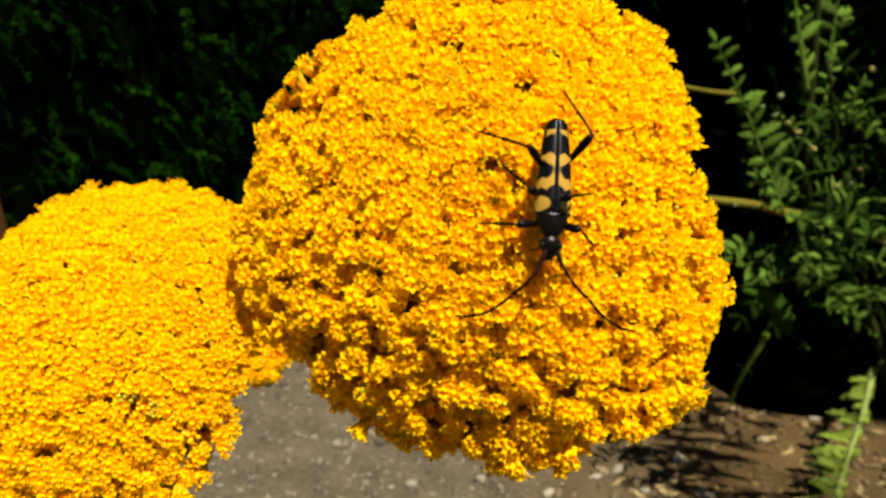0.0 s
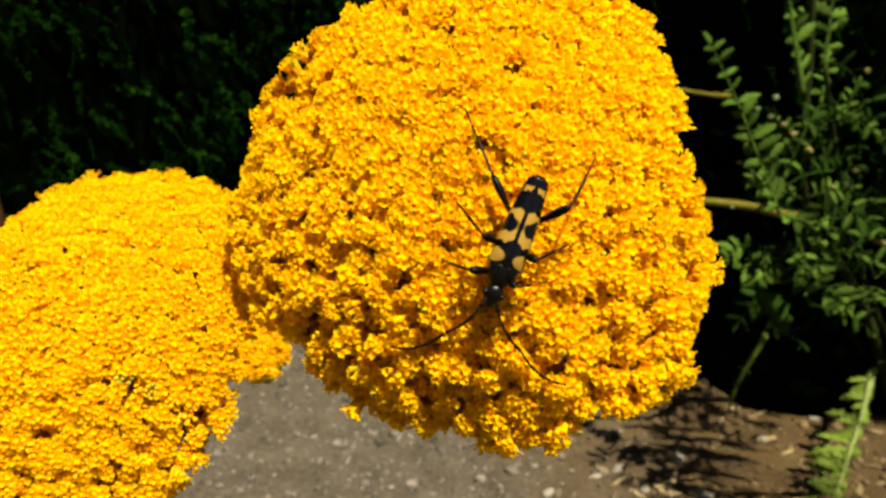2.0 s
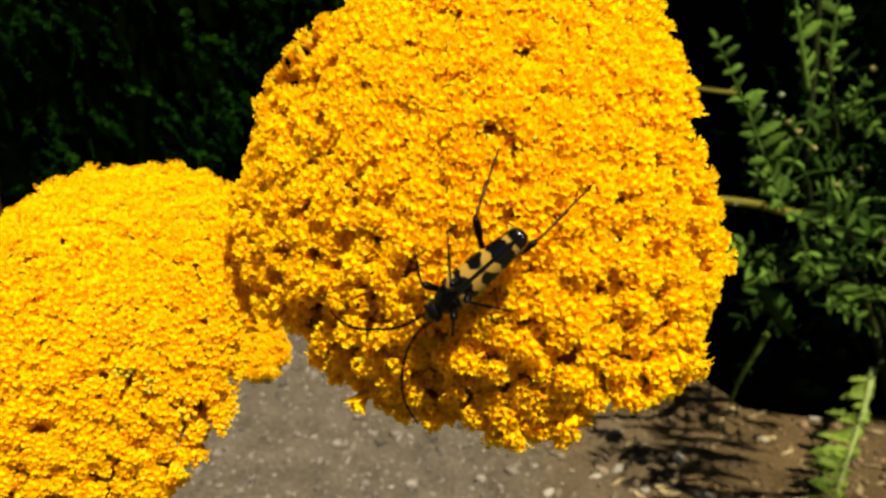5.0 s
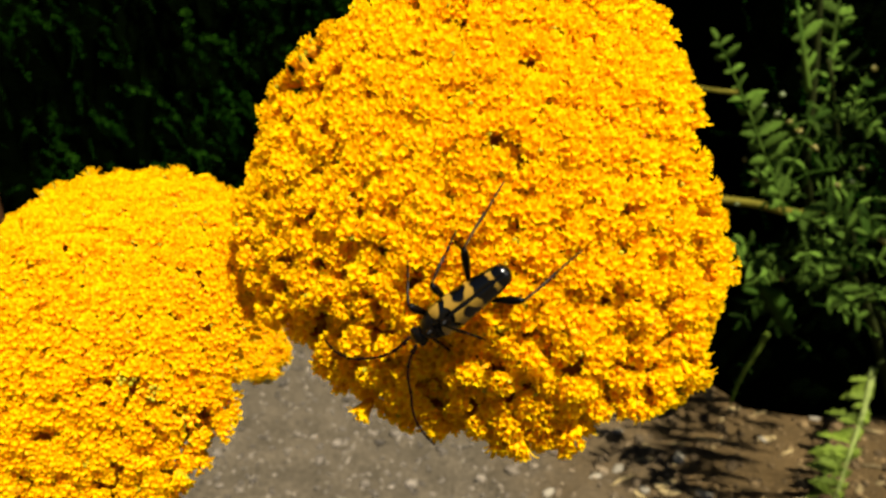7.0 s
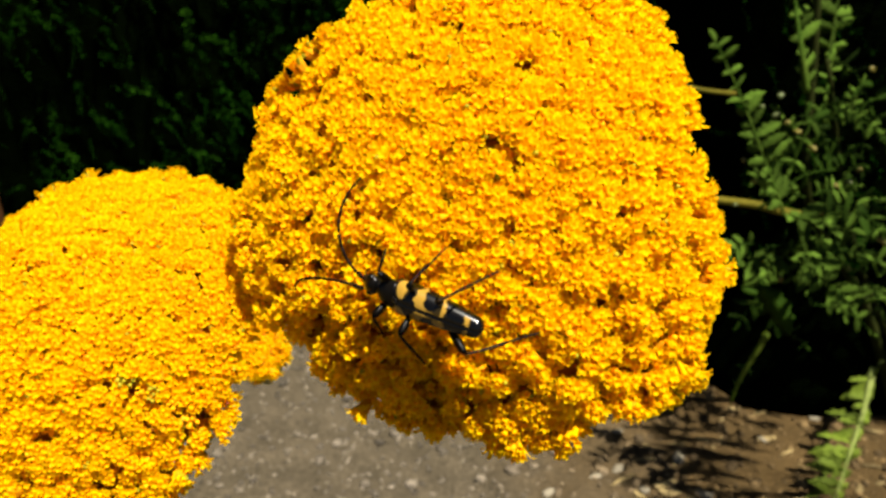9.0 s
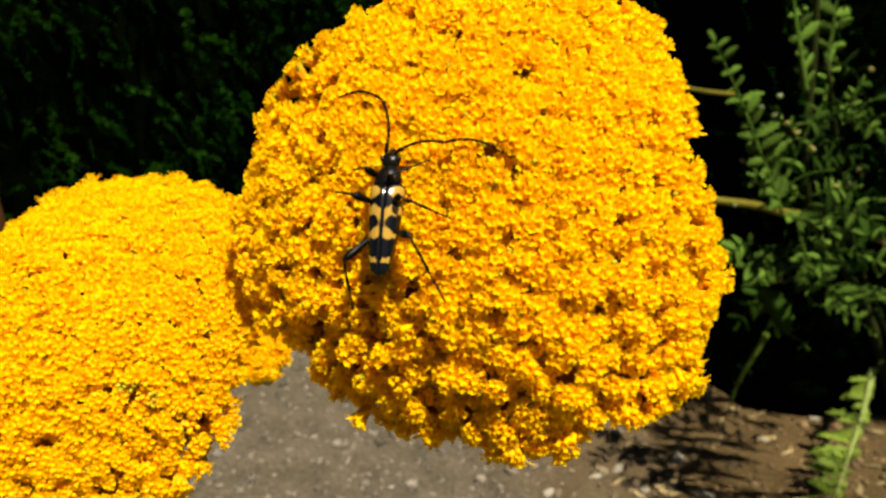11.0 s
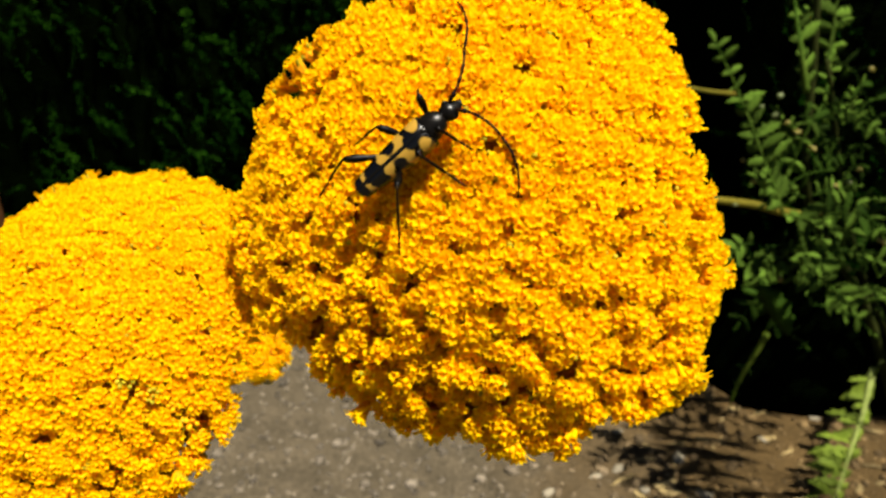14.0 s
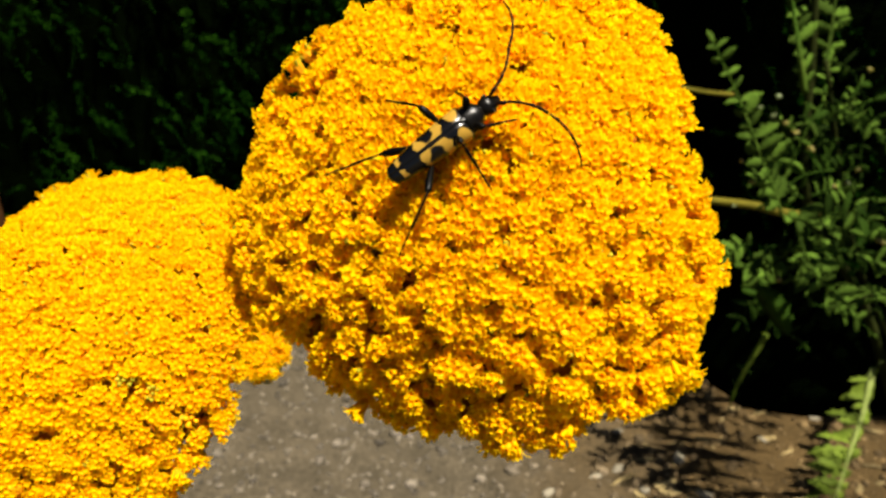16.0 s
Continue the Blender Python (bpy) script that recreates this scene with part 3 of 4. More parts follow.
BUD_PLACES = ((0.221, 0.495, 0.328), (0.239, 0.490, 0.318), (0.245, 0.487, 0.312), (0.230, 0.492, 0.322), (0.208, 0.479, 0.294), (0.215, 0.473, 0.281), (0.233, 0.498, 0.335), (0.256, 0.483, 0.302), (0.288, 0.476, 0.289), (0.281, 0.473, 0.281), (0.303, 0.456, 0.244), (0.233, 0.444, 0.220), (0.202, 0.466, 0.266), (0.297, 0.505, 0.351), (0.272, 0.471, 0.278))
for k, p in enumerate(BUD_PLACES):
    q = 0.0036 + 0.0006 * (k % 4)
    child("bud", BUD_YELLOW if k % 3 else BUD_GREEN, tall_plant, Matrix.Translation(off([p], TALL_FOOT)[0]) @ pose(0, 0, 0, 40 * k, 0, 70 * k) @ Matrix.Diagonal((q, q, q, 1)), "small yellow bud")
child("leaf", SHADED_BLADES[6], tall_plant, Matrix.Translation(off([(0.232, 0.469, 0.202)], TALL_FOOT)[0]) @ pose(0, 0, 0, -60, 50, -10) @ Matrix.Diagonal((0.045, 0.045, 0.045, 1)), "broad dark hanging leaf")

BUSHY_FOOT = (0.47, 0.555, 0.0)
bushy_plant = thing("yarrow_plant", pose(*BUSHY_FOOT), "bushy feathery plant under taller stems, most leaves in a shade-dark green", "plant")
fill = random.Random(5)
for k in range(5):
    top = (fill.uniform(0.27, 0.5), fill.uniform(0.51, 0.55), fill.uniform(0.24, 0.36))
    twig(bushy_plant, "stem", off([BUSHY_FOOT, (0.5 * top[0] + 0.22, 0.56, 0.5 * top[2]), top], BUSHY_FOOT), 0.0028, STEM)
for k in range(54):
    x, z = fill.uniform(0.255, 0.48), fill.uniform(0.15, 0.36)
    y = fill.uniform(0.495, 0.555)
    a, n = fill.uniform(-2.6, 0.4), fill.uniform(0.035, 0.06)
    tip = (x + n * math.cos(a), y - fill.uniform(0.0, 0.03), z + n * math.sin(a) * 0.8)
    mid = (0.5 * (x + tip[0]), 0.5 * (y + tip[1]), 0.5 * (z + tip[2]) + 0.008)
    pinnate_leaf(bushy_plant, off([(x, y, z), mid, tip], BUSHY_FOOT), 4, fill.uniform(0.012, 0.018), fill.choice((SHADED_BLADES, SHADED_BLADES, ROUND, BROAD)), LEAF_SHADED, 300 + k, 0.001)
for p in ((0.345, 0.52, 0.325), (0.333, 0.52, 0.315), (0.337, 0.5, 0.222), (0.34, 0.5, 0.30)):
    child("bud", BUD_GREEN if p[2] > 0.31 else BUD_YELLOW, bushy_plant, Matrix.Translation(off([p], BUSHY_FOOT)[0]) @ Matrix.Diagonal((0.0045, 0.0045, 0.005, 1)), "small bud")

LOW_FOOT = (0.47, 0.56, 0.0)
low_plant = thing("yarrow_plant", pose(*LOW_FOOT), "fresh green toothed yarrow leaf arching over the soil", "plant")
twig(low_plant, "stem", off([(0.47, 0.56, -0.008), (0.455, 0.566, 0.07), (0.425, 0.566, 0.085), (0.393, 0.552, 0.071)], LOW_FOOT), 0.0024, STEM)
pinnate_leaf(low_plant, off([(0.393, 0.552, 0.071), (0.380, 0.532, 0.064), (0.365, 0.509, 0.050), (0.341, 0.477, 0.040), (0.318, 0.445, 0.033), (0.295, 0.414, 0.025)], LOW_FOOT), 24, 0.040, FRESH, LEAF_RIB, 52, 0.0034, (1, -1), 0.06, (-0.1, -0.45, 0.9), 0.22, 0.62)

# Unseen plant, added for its shadow streaks; blades are set sunward of them.
SHADE_FOOT = (0.56, 0.34, 0.0)
shade_plant = thing("yarrow_plant", pose(*SHADE_FOOT), "tall leafy yarrow plant out of view, added to shade the soil", "plant")
cover = random.Random(9)
LEAN = (TO_SUN.x / TO_SUN.z, TO_SUN.y / TO_SUN.z)
for k in range(16):
    z = cover.uniform(0.50, 0.60)
    x, y = cover.uniform(0.16, 0.215) + LEAN[0] * z, 0.445 + 0.0075 * k + LEAN[1] * z
    twig(shade_plant, "stem", off([SHADE_FOOT, (0.5 * (x + 0.56), 0.5 * (y + 0.34), 0.55 * z), (x + 0.03, y, z)], SHADE_FOOT), 0.0012, STEM)
    child("blade", cover.choice(SHADED_BLADES[:3]), shade_plant, Matrix.Translation(off([(x, y, z)], SHADE_FOOT)[0]) @ pose(0, 0, 0, 0, 0, cover.uniform(-14, 2)) @ Matrix.Diagonal((cover.uniform(0.07, 0.12), cover.uniform(0.014, 0.030), 0.05, 1)))
for k in range(12):
    z = cover.uniform(0.50, 0.60)
    x, y = cover.choice((cover.uniform(0.14, 0.24), cover.uniform(0.17, 0.23), cover.uniform(0.40, 0.48))) + LEAN[0] * z, cover.uniform(0.42, 0.488) + LEAN[1] * z
    pinnate_leaf(shade_plant, off([(x + 0.05, y, z), (x + 0.02, y, z + 0.006), (x, y + 0.004, z)], SHADE_FOOT), 5, 0.016, SHADED_BLADES, LEAF_SHADED, 400 + k, 0.0012, (1, -1), 0.12, (0, 0, 1))

# ---- garden stake ----
stake = thing("garden_stake", pose(-0.416, 0.6, 0, 0, 0, 8), "short orange-brown wooden garden stake in the soil", "stake")
bm = bmesh.new()
bmesh.ops.create_cube(bm, size=1, matrix=pose(0, 0, 0.135) @ Matrix.Diagonal((0.03, 0.03, 0.29, 1)))
bmesh.ops.bevel(bm, geom=bm.edges[:], offset=0.003, segments=2, affect="EDGES")
data = bpy.data.meshes.new("post")
bm.to_mesh(data)
bm.free()
data.materials.append(WOOD)
child("post", data, stake)


# ---- hedge ----
def hedge_face(x, z):
    # At the right the face comes forward, a black backing for the shade there.
    near = max(0.0, min(1.0, (x - 0.12) / 0.21))
    return 0.83 - 0.288 * near * near * (3 - 2 * near) + (1 - 0.7 * near) * 0.05 * noise.noise((x * 4, z * 4, 2.0)) + (1 - 0.7 * near) * 0.025 * noise.noise((x * 13, z * 13, 7.0)) + 0.06 * max(0, z - 0.2)


def shoot_shape(seed):
    """A bowed shoot one unit long along x, set with small oval leaves on both sides."""
    r = random.Random(seed)
    bow, sag = r.uniform(-0.25, 0.25), r.uniform(0.1, 0.4)

    def at(s):
        return Vector((s, bow * s * s, -sag * s * s))
    v, f = tube([at(s) for s in (0, 0.25, 0.5, 0.75, 1)], [0.016, 0.014, 0.012, 0.009, 0.006], 4)
    for k in range(9):
        s = 0.08 + 0.9 * k / 8
        for side in (1, -1):
            n = 0.21 * (1 - 0.4 * s) * r.uniform(0.6, 1.25)
            a = r.uniform(0.6, 1.2)
            p = at(s)
            way = Vector((math.cos(a), side * math.sin(a), r.uniform(-0.5, 0.5))).normalized()
            w = way.cross(Vector((r.uniform(-0.6, 0.6), r.uniform(-0.6, 0.6), 1))).normalized() * n * r.uniform(0.20, 0.30)
            base = len(v)
            v += [p, p + 0.35 * n * way + w, p + 0.75 * n * way + 0.8 * w, p + n * way, p + 0.75 * n * way - 0.8 * w, p + 0.35 * n * way - w]
            f.append(tuple(range(base, base + 6)))
    return v, f, [0] * len(f)


def build_hedge():
    root = thing("hedge", pose(0, 0.85, 0), "dense dark green clipped hedge with shade put into its colours", "hedge", kind="structure")
    shift = Vector((0, -0.85, 0))
    xs, zs = [-2.2 + 0.05 * i for i in range(97)], [-0.02 + 0.05 * i for i in range(33)]
    verts = [Vector((x, hedge_face(x, z) + 0.035, z)) + shift for z in zs for x in xs]
    n, w = len(verts), len(xs)
    verts += [Vector((p.x, 0.55, p.z)) for p in verts]
    faces = []
    for j in range(len(zs) - 1):
        for i in range(w - 1):
            a = j * w + i
            faces += [(a, a + 1, a + w + 1, a + w), (n + a + 1, n + a, n + a + w, n + a + w + 1)]
    top, side = (len(zs) - 1) * w, []
    for i in range(w - 1):
        faces += [(top + i, top + i + 1, n + top + i + 1, n + top + i), (i + 1, i, n + i, n + i + 1)]
    for j in range(len(zs) - 1):
        a, b = j * w, j * w + w - 1
        faces += [(a + w, a, n + a, n + a + w), (b, b + w, n + b + w, n + b)]
    child("hedge_shade_core", mesh_of("hedge_shade_core", verts, faces, [HEDGE_SHADE_CORE]), root)
    r = random.Random(21)
    shapes = [shoot_shape(500 + k) for k in range(6)]
    pieces = []
    for k in range(4600):
        near = k < 3600
        x = r.uniform(-0.75, 0.85) if near else r.uniform(-2.2, 2.2)
        z = r.uniform(0.0, 0.62) if near else r.uniform(0.0, 1.55)
        y = hedge_face(x, z) + 0.035 - r.uniform(0.0, 0.13 if -0.3 < x < 0.1 and z > 0.25 else 0.08)
        # Few shoots at the right: the black core is left bare as shade.
        if x > 0.16 and (z < 0.15 or r.random() < 0.7):
            continue
        if x < -0.28 and r.random() < 0.55:
            continue
        size = r.uniform(0.022, 0.045)
        m = Matrix.Translation(Vector((x, y, z)) + shift) @ pose(0, 0, 0, r.uniform(-70, 70), r.gauss(36, 28), r.gauss(-18, 40)) @ Matrix.Diagonal((size, size, size, 1))
        pieces.append((r.choice(shapes), m))
    v, f, i = join(pieces)
    tagged(child("hedge_shoots", mesh_of("hedge_shoots", v, f, [HEDGE_LEAF_SHADED], i, False), root), kind="stuff")


build_hedge()


# ---- beetle ----
MM = 0.001


def lathe(sections, around=20):
    """Vertices and faces of a body from sections (x, half width, top, bottom, middle height), in millimetres, along x."""
    verts, faces = [], []
    for x, w, top, low, mid in sections:
        for k in range(around):
            a = 2 * math.pi * k / around
            s, c = math.sin(a), math.cos(a)
            verts.append(Vector((x, w * c, mid + (top * s if s > 0 else low * s))) * MM)
    n = len(sections)
    for j in range(n - 1):
        for k in range(around):
            a, b = j * around + k, j * around + (k + 1) % around
            faces.append((a, b, b + around, a + around))
    faces.append(tuple(range(around)))
    faces.append(tuple(reversed(range((n - 1) * around, n * around))))
    return verts, faces


def yellow(x, v):
    """How yellow a wing case is, at x mm along the beetle and at v from the seam (0) to the outer edge (1)."""
    s = (4.4 - x) / 12.0

    def spot(cs, cv, rs, rv):
        return max(0.0, min(1.0, 1.9 - 1.4 * math.hypot((s - cs) / rs, (v - cv) / rv)))
    jag = 0.012 * math.sin(15 * v + 1)
    black = max(
        1 - spot(0.106, 0.50, 0.078, 0.38) if s < 0.20 else 0.0, spot(0.216 + jag, 0.5, 0.036, 1.6), spot(0.22, 0.0, 0.070, 0.26), spot(0.21, 1.0, 0.09, 0.38),
        spot(0.445 + jag, 0.60, 0.094, 0.50), spot(0.44, 0.98, 0.10, 0.34), spot(0.708 - jag, 0.5, 0.098, 1.5), spot(0.690, 0.88, 0.135, 0.42), spot(0.74, 0.0, 0.12, 0.18),
        spot(0.87, 1.02, 0.20, 0.52), spot(0.965, 0.5, 0.100, 1.6), spot(0.6, 0.0, 0.62, 0.062))
    return 1 - black


def wing_case(side):
    rows, cols = 90, 26
    verts, faces, values = [], [], []
    for i in range(rows + 1):
        s = i / rows
        x = 4.4 - 12.0 * s
        w = 2.2 * (1 - 0.46 * s ** 2) * min(1, (s / 0.03 + 0.62)) * (1 - max(0, (s - 0.93) / 0.07) ** 2 * 0.72)
        h = 1.75 * (1 - 0.42 * s ** 2) * (1 - max(0, (s - 0.95) / 0.05) ** 2 * 0.5) * (1 - 0.34 * (1 - min(1, s / 0.17)) ** 2)
        for j in range(cols + 1):
            v = j / cols
            a = v * radians(112)
            y = w * (math.sin(a) / math.sin(radians(100)) if a < radians(100) else 1.0 - 0.05 * (a - radians(100)))
            z = -0.15 + h * math.cos(a) ** (1 if a < radians(90) else 1) - 0.10 * max(0, 1 - v / 0.07)
            verts.append(Vector((x, side * (y + 0.02), z)) * MM)
            values.append(yellow(x, v))
    n = cols + 1
    for i in range(rows):
        for j in range(cols):
            q = (i * n + j, i * n + j + 1, (i + 1) * n + j + 1, (i + 1) * n + j)
            faces.append(q if side < 0 else tuple(reversed(q)))
    me = mesh_of("wing_case", verts, faces, [WING_CASE])
    me.attributes.new("pattern", "FLOAT", "POINT").data.foreach_set("value", values)
    return me


def limb(sections, bend=0.0, sides=8):
    """A limb along x from sections (x, radius) in millimetres, bowed by bend millimetres at its middle."""
    n = sections[-1][0]
    pts = [Vector((x, 0, bend * math.sin(math.pi * x / n))) * MM for x, q in sections]
    return tube(pts, [q * MM for x, q in sections], sides)


HIPS = {"fore": (5.1, 0.75, -1.25), "mid": (2.0, 0.85, -1.35), "hind": (-1.4, 0.9, -1.35)}
THIGH = {"fore": 3.9, "mid": 4.6, "hind": 6.2}
SHANK = {"fore": (3.3, 2.5), "mid": (4.2, 3.2), "hind": (5.6, 4.4)}
beetle = thing("longhorn_beetle", pose(0, 0, 0.5) @ Matrix.Diagonal((0.94, 0.94, 0.94, 1)), "slender black and straw-yellow banded longhorn beetle", "beetle")
v, f = lathe([(-7.5, 0.25, 0.1, 0.1, -0.5), (-7.0, 0.9, 0.3, 0.55, -0.5), (-5.2, 1.35, 0.5, 1.0, -0.5), (-2.5, 1.75, 0.7, 1.25, -0.45),
              (0.5, 2.0, 0.9, 1.45, -0.35), (2.6, 2.0, 1.0, 1.5, -0.3), (3.6, 1.5, 1.0, 1.3, -0.3), (4.0, 0.9, 0.7, 0.9, -0.3)])
child("abdomen", mesh_of("abdomen", v, f, [SHELL]), beetle, None, "dull black underside")
v, f = lathe([(3.85, 1.1, 0.8, 0.8, 0.05), (4.2, 1.95, 1.26, 1.2, 0.05), (4.513, 1.88, 1.3, 1.25, 0.0), (4.95, 1.84, 1.32, 1.25, -0.05), (5.575, 1.74, 1.30, 1.2, -0.1),
              (6.138, 1.50, 1.18, 1.1, -0.15), (6.575, 1.15, 0.96, 0.95, -0.2), (6.763, 0.85, 0.8, 0.85, -0.2), (6.95, 0.5, 0.5, 0.5, -0.2)])
child("pronotum", mesh_of("pronotum", v, f, [SHELL]), beetle, None, "shiny black bell-shaped shield")
v, f = lathe([(6.575, 0.5, 0.5, 0.5, -0.25), (6.887, 1.0, 0.8, 0.8, -0.25), (7.45, 1.26, 0.96, 0.9, -0.25), (8.075, 1.32, 0.94, 0.95, -0.3),
              (8.637, 0.92, 0.6, 0.95, -0.4), (9.137, 0.62, 0.3, 0.8, -0.6), (9.512, 0.42, 0.15, 0.5, -0.75), (9.638, 0.15, 0.05, 0.2, -0.8)])
head = child("head", mesh_of("head", v, f, [SHELL]), beetle)
for side in (1, -1):
    v, f = lathe([(-0.42, 0.1, 0.15, 0.15, 0), (-0.3, 0.28, 0.36, 0.36, 0), (0, 0.36, 0.46, 0.46, 0), (0.3, 0.28, 0.36, 0.36, 0), (0.42, 0.1, 0.15, 0.15, 0)], 14)
    child("eye", mesh_of("eye", v, f, [SHELL]), head, Matrix.Translation(Vector((7.9, side * 1.06, 0.0)) * MM))
    v, f = limb([(0, 0.12), (0.5, 0.13), (0.95, 0.10), (1.0, 0.04)])
    child("palp", mesh_of("palp", v, f, [LEG]), head, Matrix.Translation(Vector((9.2, side * 0.3, -0.95)) * MM) @ pose(0, 0, 0, 0, 50, side * 25))
    child("wing_case", wing_case(side), beetle)
v, f = lathe([(3.25, 0.02, 0.05, 0.05, 1.48), (3.65, 0.22, 0.12, 0.2, 1.43), (4.15, 0.42, 0.15, 0.3, 1.28), (4.45, 0.4, 0.1, 0.3, 1.03)], 10)
child("scutellum", mesh_of("scutellum", v, f, [SHELL]), beetle)


def build_leg(name, side):
    x, y, z = HIPS[name]
    n = THIGH[name]
    v, f = limb([(0, 0.32), (0.06 * n, 0.36), (0.2 * n, 0.30), (0.45 * n, 0.40), (0.72 * n, 0.56 if name == "hind" else 0.52), (0.92 * n, 0.46), (n, 0.24)], 0.0, 10)
    thigh = child(name + "_leg", mesh_of("thigh", v, f, [LEG]), beetle)
    thigh.location = Vector((x, side * y, z)) * MM
    a, b = SHANK[name]
    v, f = limb([(-0.1, 0.18), (0.1 * a, 0.16), (0.5 * a, 0.19), (0.9 * a, 0.24), (a, 0.17)], 0.12)
    shin = child("shin", mesh_of("shin", v, f, [SHIN if name == "hind" else LEG]), thigh)
    pieces, at = [], a
    for k, part_of in enumerate((0.42, 0.22, 0.15, 0.21)):
        m = part_of * b
        pieces.append(((*limb([(0, 0.10), (0.5 * m, 0.14), (0.85 * m, 0.19 if k < 3 else 0.11), (m, 0.11)], 0.0, 6), None), at))
        at += m
    verts, faces = [], []
    for (vv, ff, none), start in pieces:
        base = len(verts)
        verts += [p + Vector((start * MM, 0, 0.0)) for p in vv]
        faces += [tuple(base + q for q in face) for face in ff]
    for k in (1, -1):
        base = len(verts)
        vv, ff = tube([Vector((at, 0, 0)) * MM, Vector((at + 0.25, 0.14 * k, -0.05)) * MM, Vector((at + 0.32, 0.16 * k, -0.2)) * MM], [0.04 * MM, 0.03 * MM, 0.01 * MM], 5)
        verts += vv
        faces += [tuple(base + q for q in face) for face in ff]
    # foot and claws belong to the shin
    foot_mesh = mesh_of("foot", verts, faces, [SHIN])
    both = shin.data
    bm = bmesh.new()
    bm.from_mesh(both)
    bm.from_mesh(foot_mesh)
    bm.to_mesh(both)
    bm.free()
    both.polygons.foreach_set("use_smooth", [True] * len(both.polygons))
    shin.location = (n * MM, 0, 0)
    return thigh, shin


def antenna_piece(lengths, radii, bow):
    """Jointed antenna segments along x on an arc that bows towards z."""
    total = sum(lengths)
    pts, sizes, at = [], [], 0.0
    for n, q in zip(lengths, radii):
        for s in (0.02, 0.15, 0.6, 0.93):
            u = (at + n * s) / total
            pts.append(Vector((at + n * s, 0, 4 * bow * u * (1 - u))) * MM)
        sizes += [0.75 * q * MM, 0.9 * q * MM, 1.0 * q * MM, 1.3 * q * MM]
        at += n
    verts, faces = tube(pts, sizes, 8)
    return mesh_of("antenna", verts, faces, [FEELER])


LEGS, FEELERS = {}, {}
for side, word in ((1, "left"), (-1, "right")):
    for name in ("fore", "mid", "hind"):
        LEGS[word, name] = build_leg(name, side)
    inner = child("antenna", antenna_piece((1.3, 0.5, 1.4, 1.7, 1.9), (0.27, 0.20, 0.20, 0.19, 0.19), 0.75), beetle)
    inner.location = Vector((8.5, side * 0.65, 0.5)) * MM
    outer = child("antenna_tip", antenna_piece((1.5, 1.4, 1.3, 1.2, 1.1, 1.1), (0.185, 0.18, 0.17, 0.16, 0.15, 0.12), 0.95), inner)
    outer.location = (6.8 * MM, 0, 0)
    FEELERS[word] = inner, outer


# ---- soil and its stones ----
ground = build_ground()
STONE_SHAPES = [stone_shape(70 + k) for k in range(8)]
STONE_MESHES = [mesh_of("stone", v, f, [STONE], i) for v, f, i in STONE_SHAPES]
many = []
for k in range(5200):
    x, y = rng.uniform(-0.45, 0.55), rng.uniform(0.40, 0.80)
    big = k < 300
    if big:
        x, y = rng.uniform(-0.32, 0.42), rng.uniform(0.44, 0.72)
    size = rng.uniform(0.0026, 0.0070) if big else rng.uniform(0.0008, 0.0030)
    m = Matrix.Translation((x, y, ground_height(x, y) + 0.15 * size)) @ pose(0, 0, 0, rng.uniform(-20, 20), rng.uniform(-20, 20), rng.uniform(0, 360)) @ Matrix.Diagonal((size, size, size, 1))
    shape = rng.randrange(8)
    if big:
        child("stone", STONE_MESHES[shape], ground, m)
    else:
        many.append((STONE_SHAPES[shape], m))
BLEACHED_MESHES = [mesh_of("stone", v, f, [WHITE_STONE], i) for v, f, i in STONE_SHAPES]
for k, (x, y, size) in enumerate(((0.167, 0.554, 0.0048), (0.156, 0.501, 0.0066), (0.213, 0.512, 0.0070), (0.302, 0.543, 0.0050), (0.365, 0.573, 0.0055),
                                  (0.090, 0.472, 0.0066), (0.173, 0.476, 0.0052), (0.223, 0.470, 0.0060), (0.134, 0.491, 0.0044))):
    child("stone", BLEACHED_MESHES[k % 8], ground, Matrix.Translation((x, y, ground_height(x, y) + 0.1 * size)) @ pose(0, 0, 0, 10, -8, 47 * k) @ Matrix.Diagonal((1.2 * size, 0.9 * size, 0.7 * size, 1)))
LITTER_MESHES = [mesh_of("dry_bit", *twiglet, [LITTER]) for twiglet in (
    tube([Vector((0, 0, 0)), Vector((0.4, 0.06, 0.04)), Vector((1, 0, 0))], [0.05, 0.07, 0.03], 6),
    tube([Vector((0, 0, 0)), Vector((0.5, -0.08, 0.03)), Vector((1, 0.05, 0.02))], [0.16, 0.2, 0.06], 6))]
for k in range(46):
    x, y = rng.uniform(0.12, 0.44), rng.uniform(0.42, 0.62)
    n = rng.uniform(0.008, 0.028)
    child("dry_bit", LITTER_MESHES[k % 2], ground, Matrix.Translation((x, y, ground_height(x, y) + 0.001)) @ pose(0, 0, 0, 0, 0, rng.gauss(0, 35)) @ Matrix.Diagonal((n, n, 0.4 * n, 1)))
v, f, i = join(many)
tagged(child("grit", mesh_of("grit", v, f, [STONE], i), ground), kind="stuff")


# ---- what moves ----
PIVOT = (0.0, 0.0943, 0.4060)


def swayed(row, share=1.0):
    """The sway of the flower heads at one row of SWAY: millimetres and degrees about the pivot."""
    t, x, y, z, rx, ry, rz = row
    s = share * MM
    return Matrix.Translation(PIVOT) @ pose(x * s, y * s, z * s, rx * share, ry * share, rz * share) @ Matrix.Translation(PIVOT).inverted()


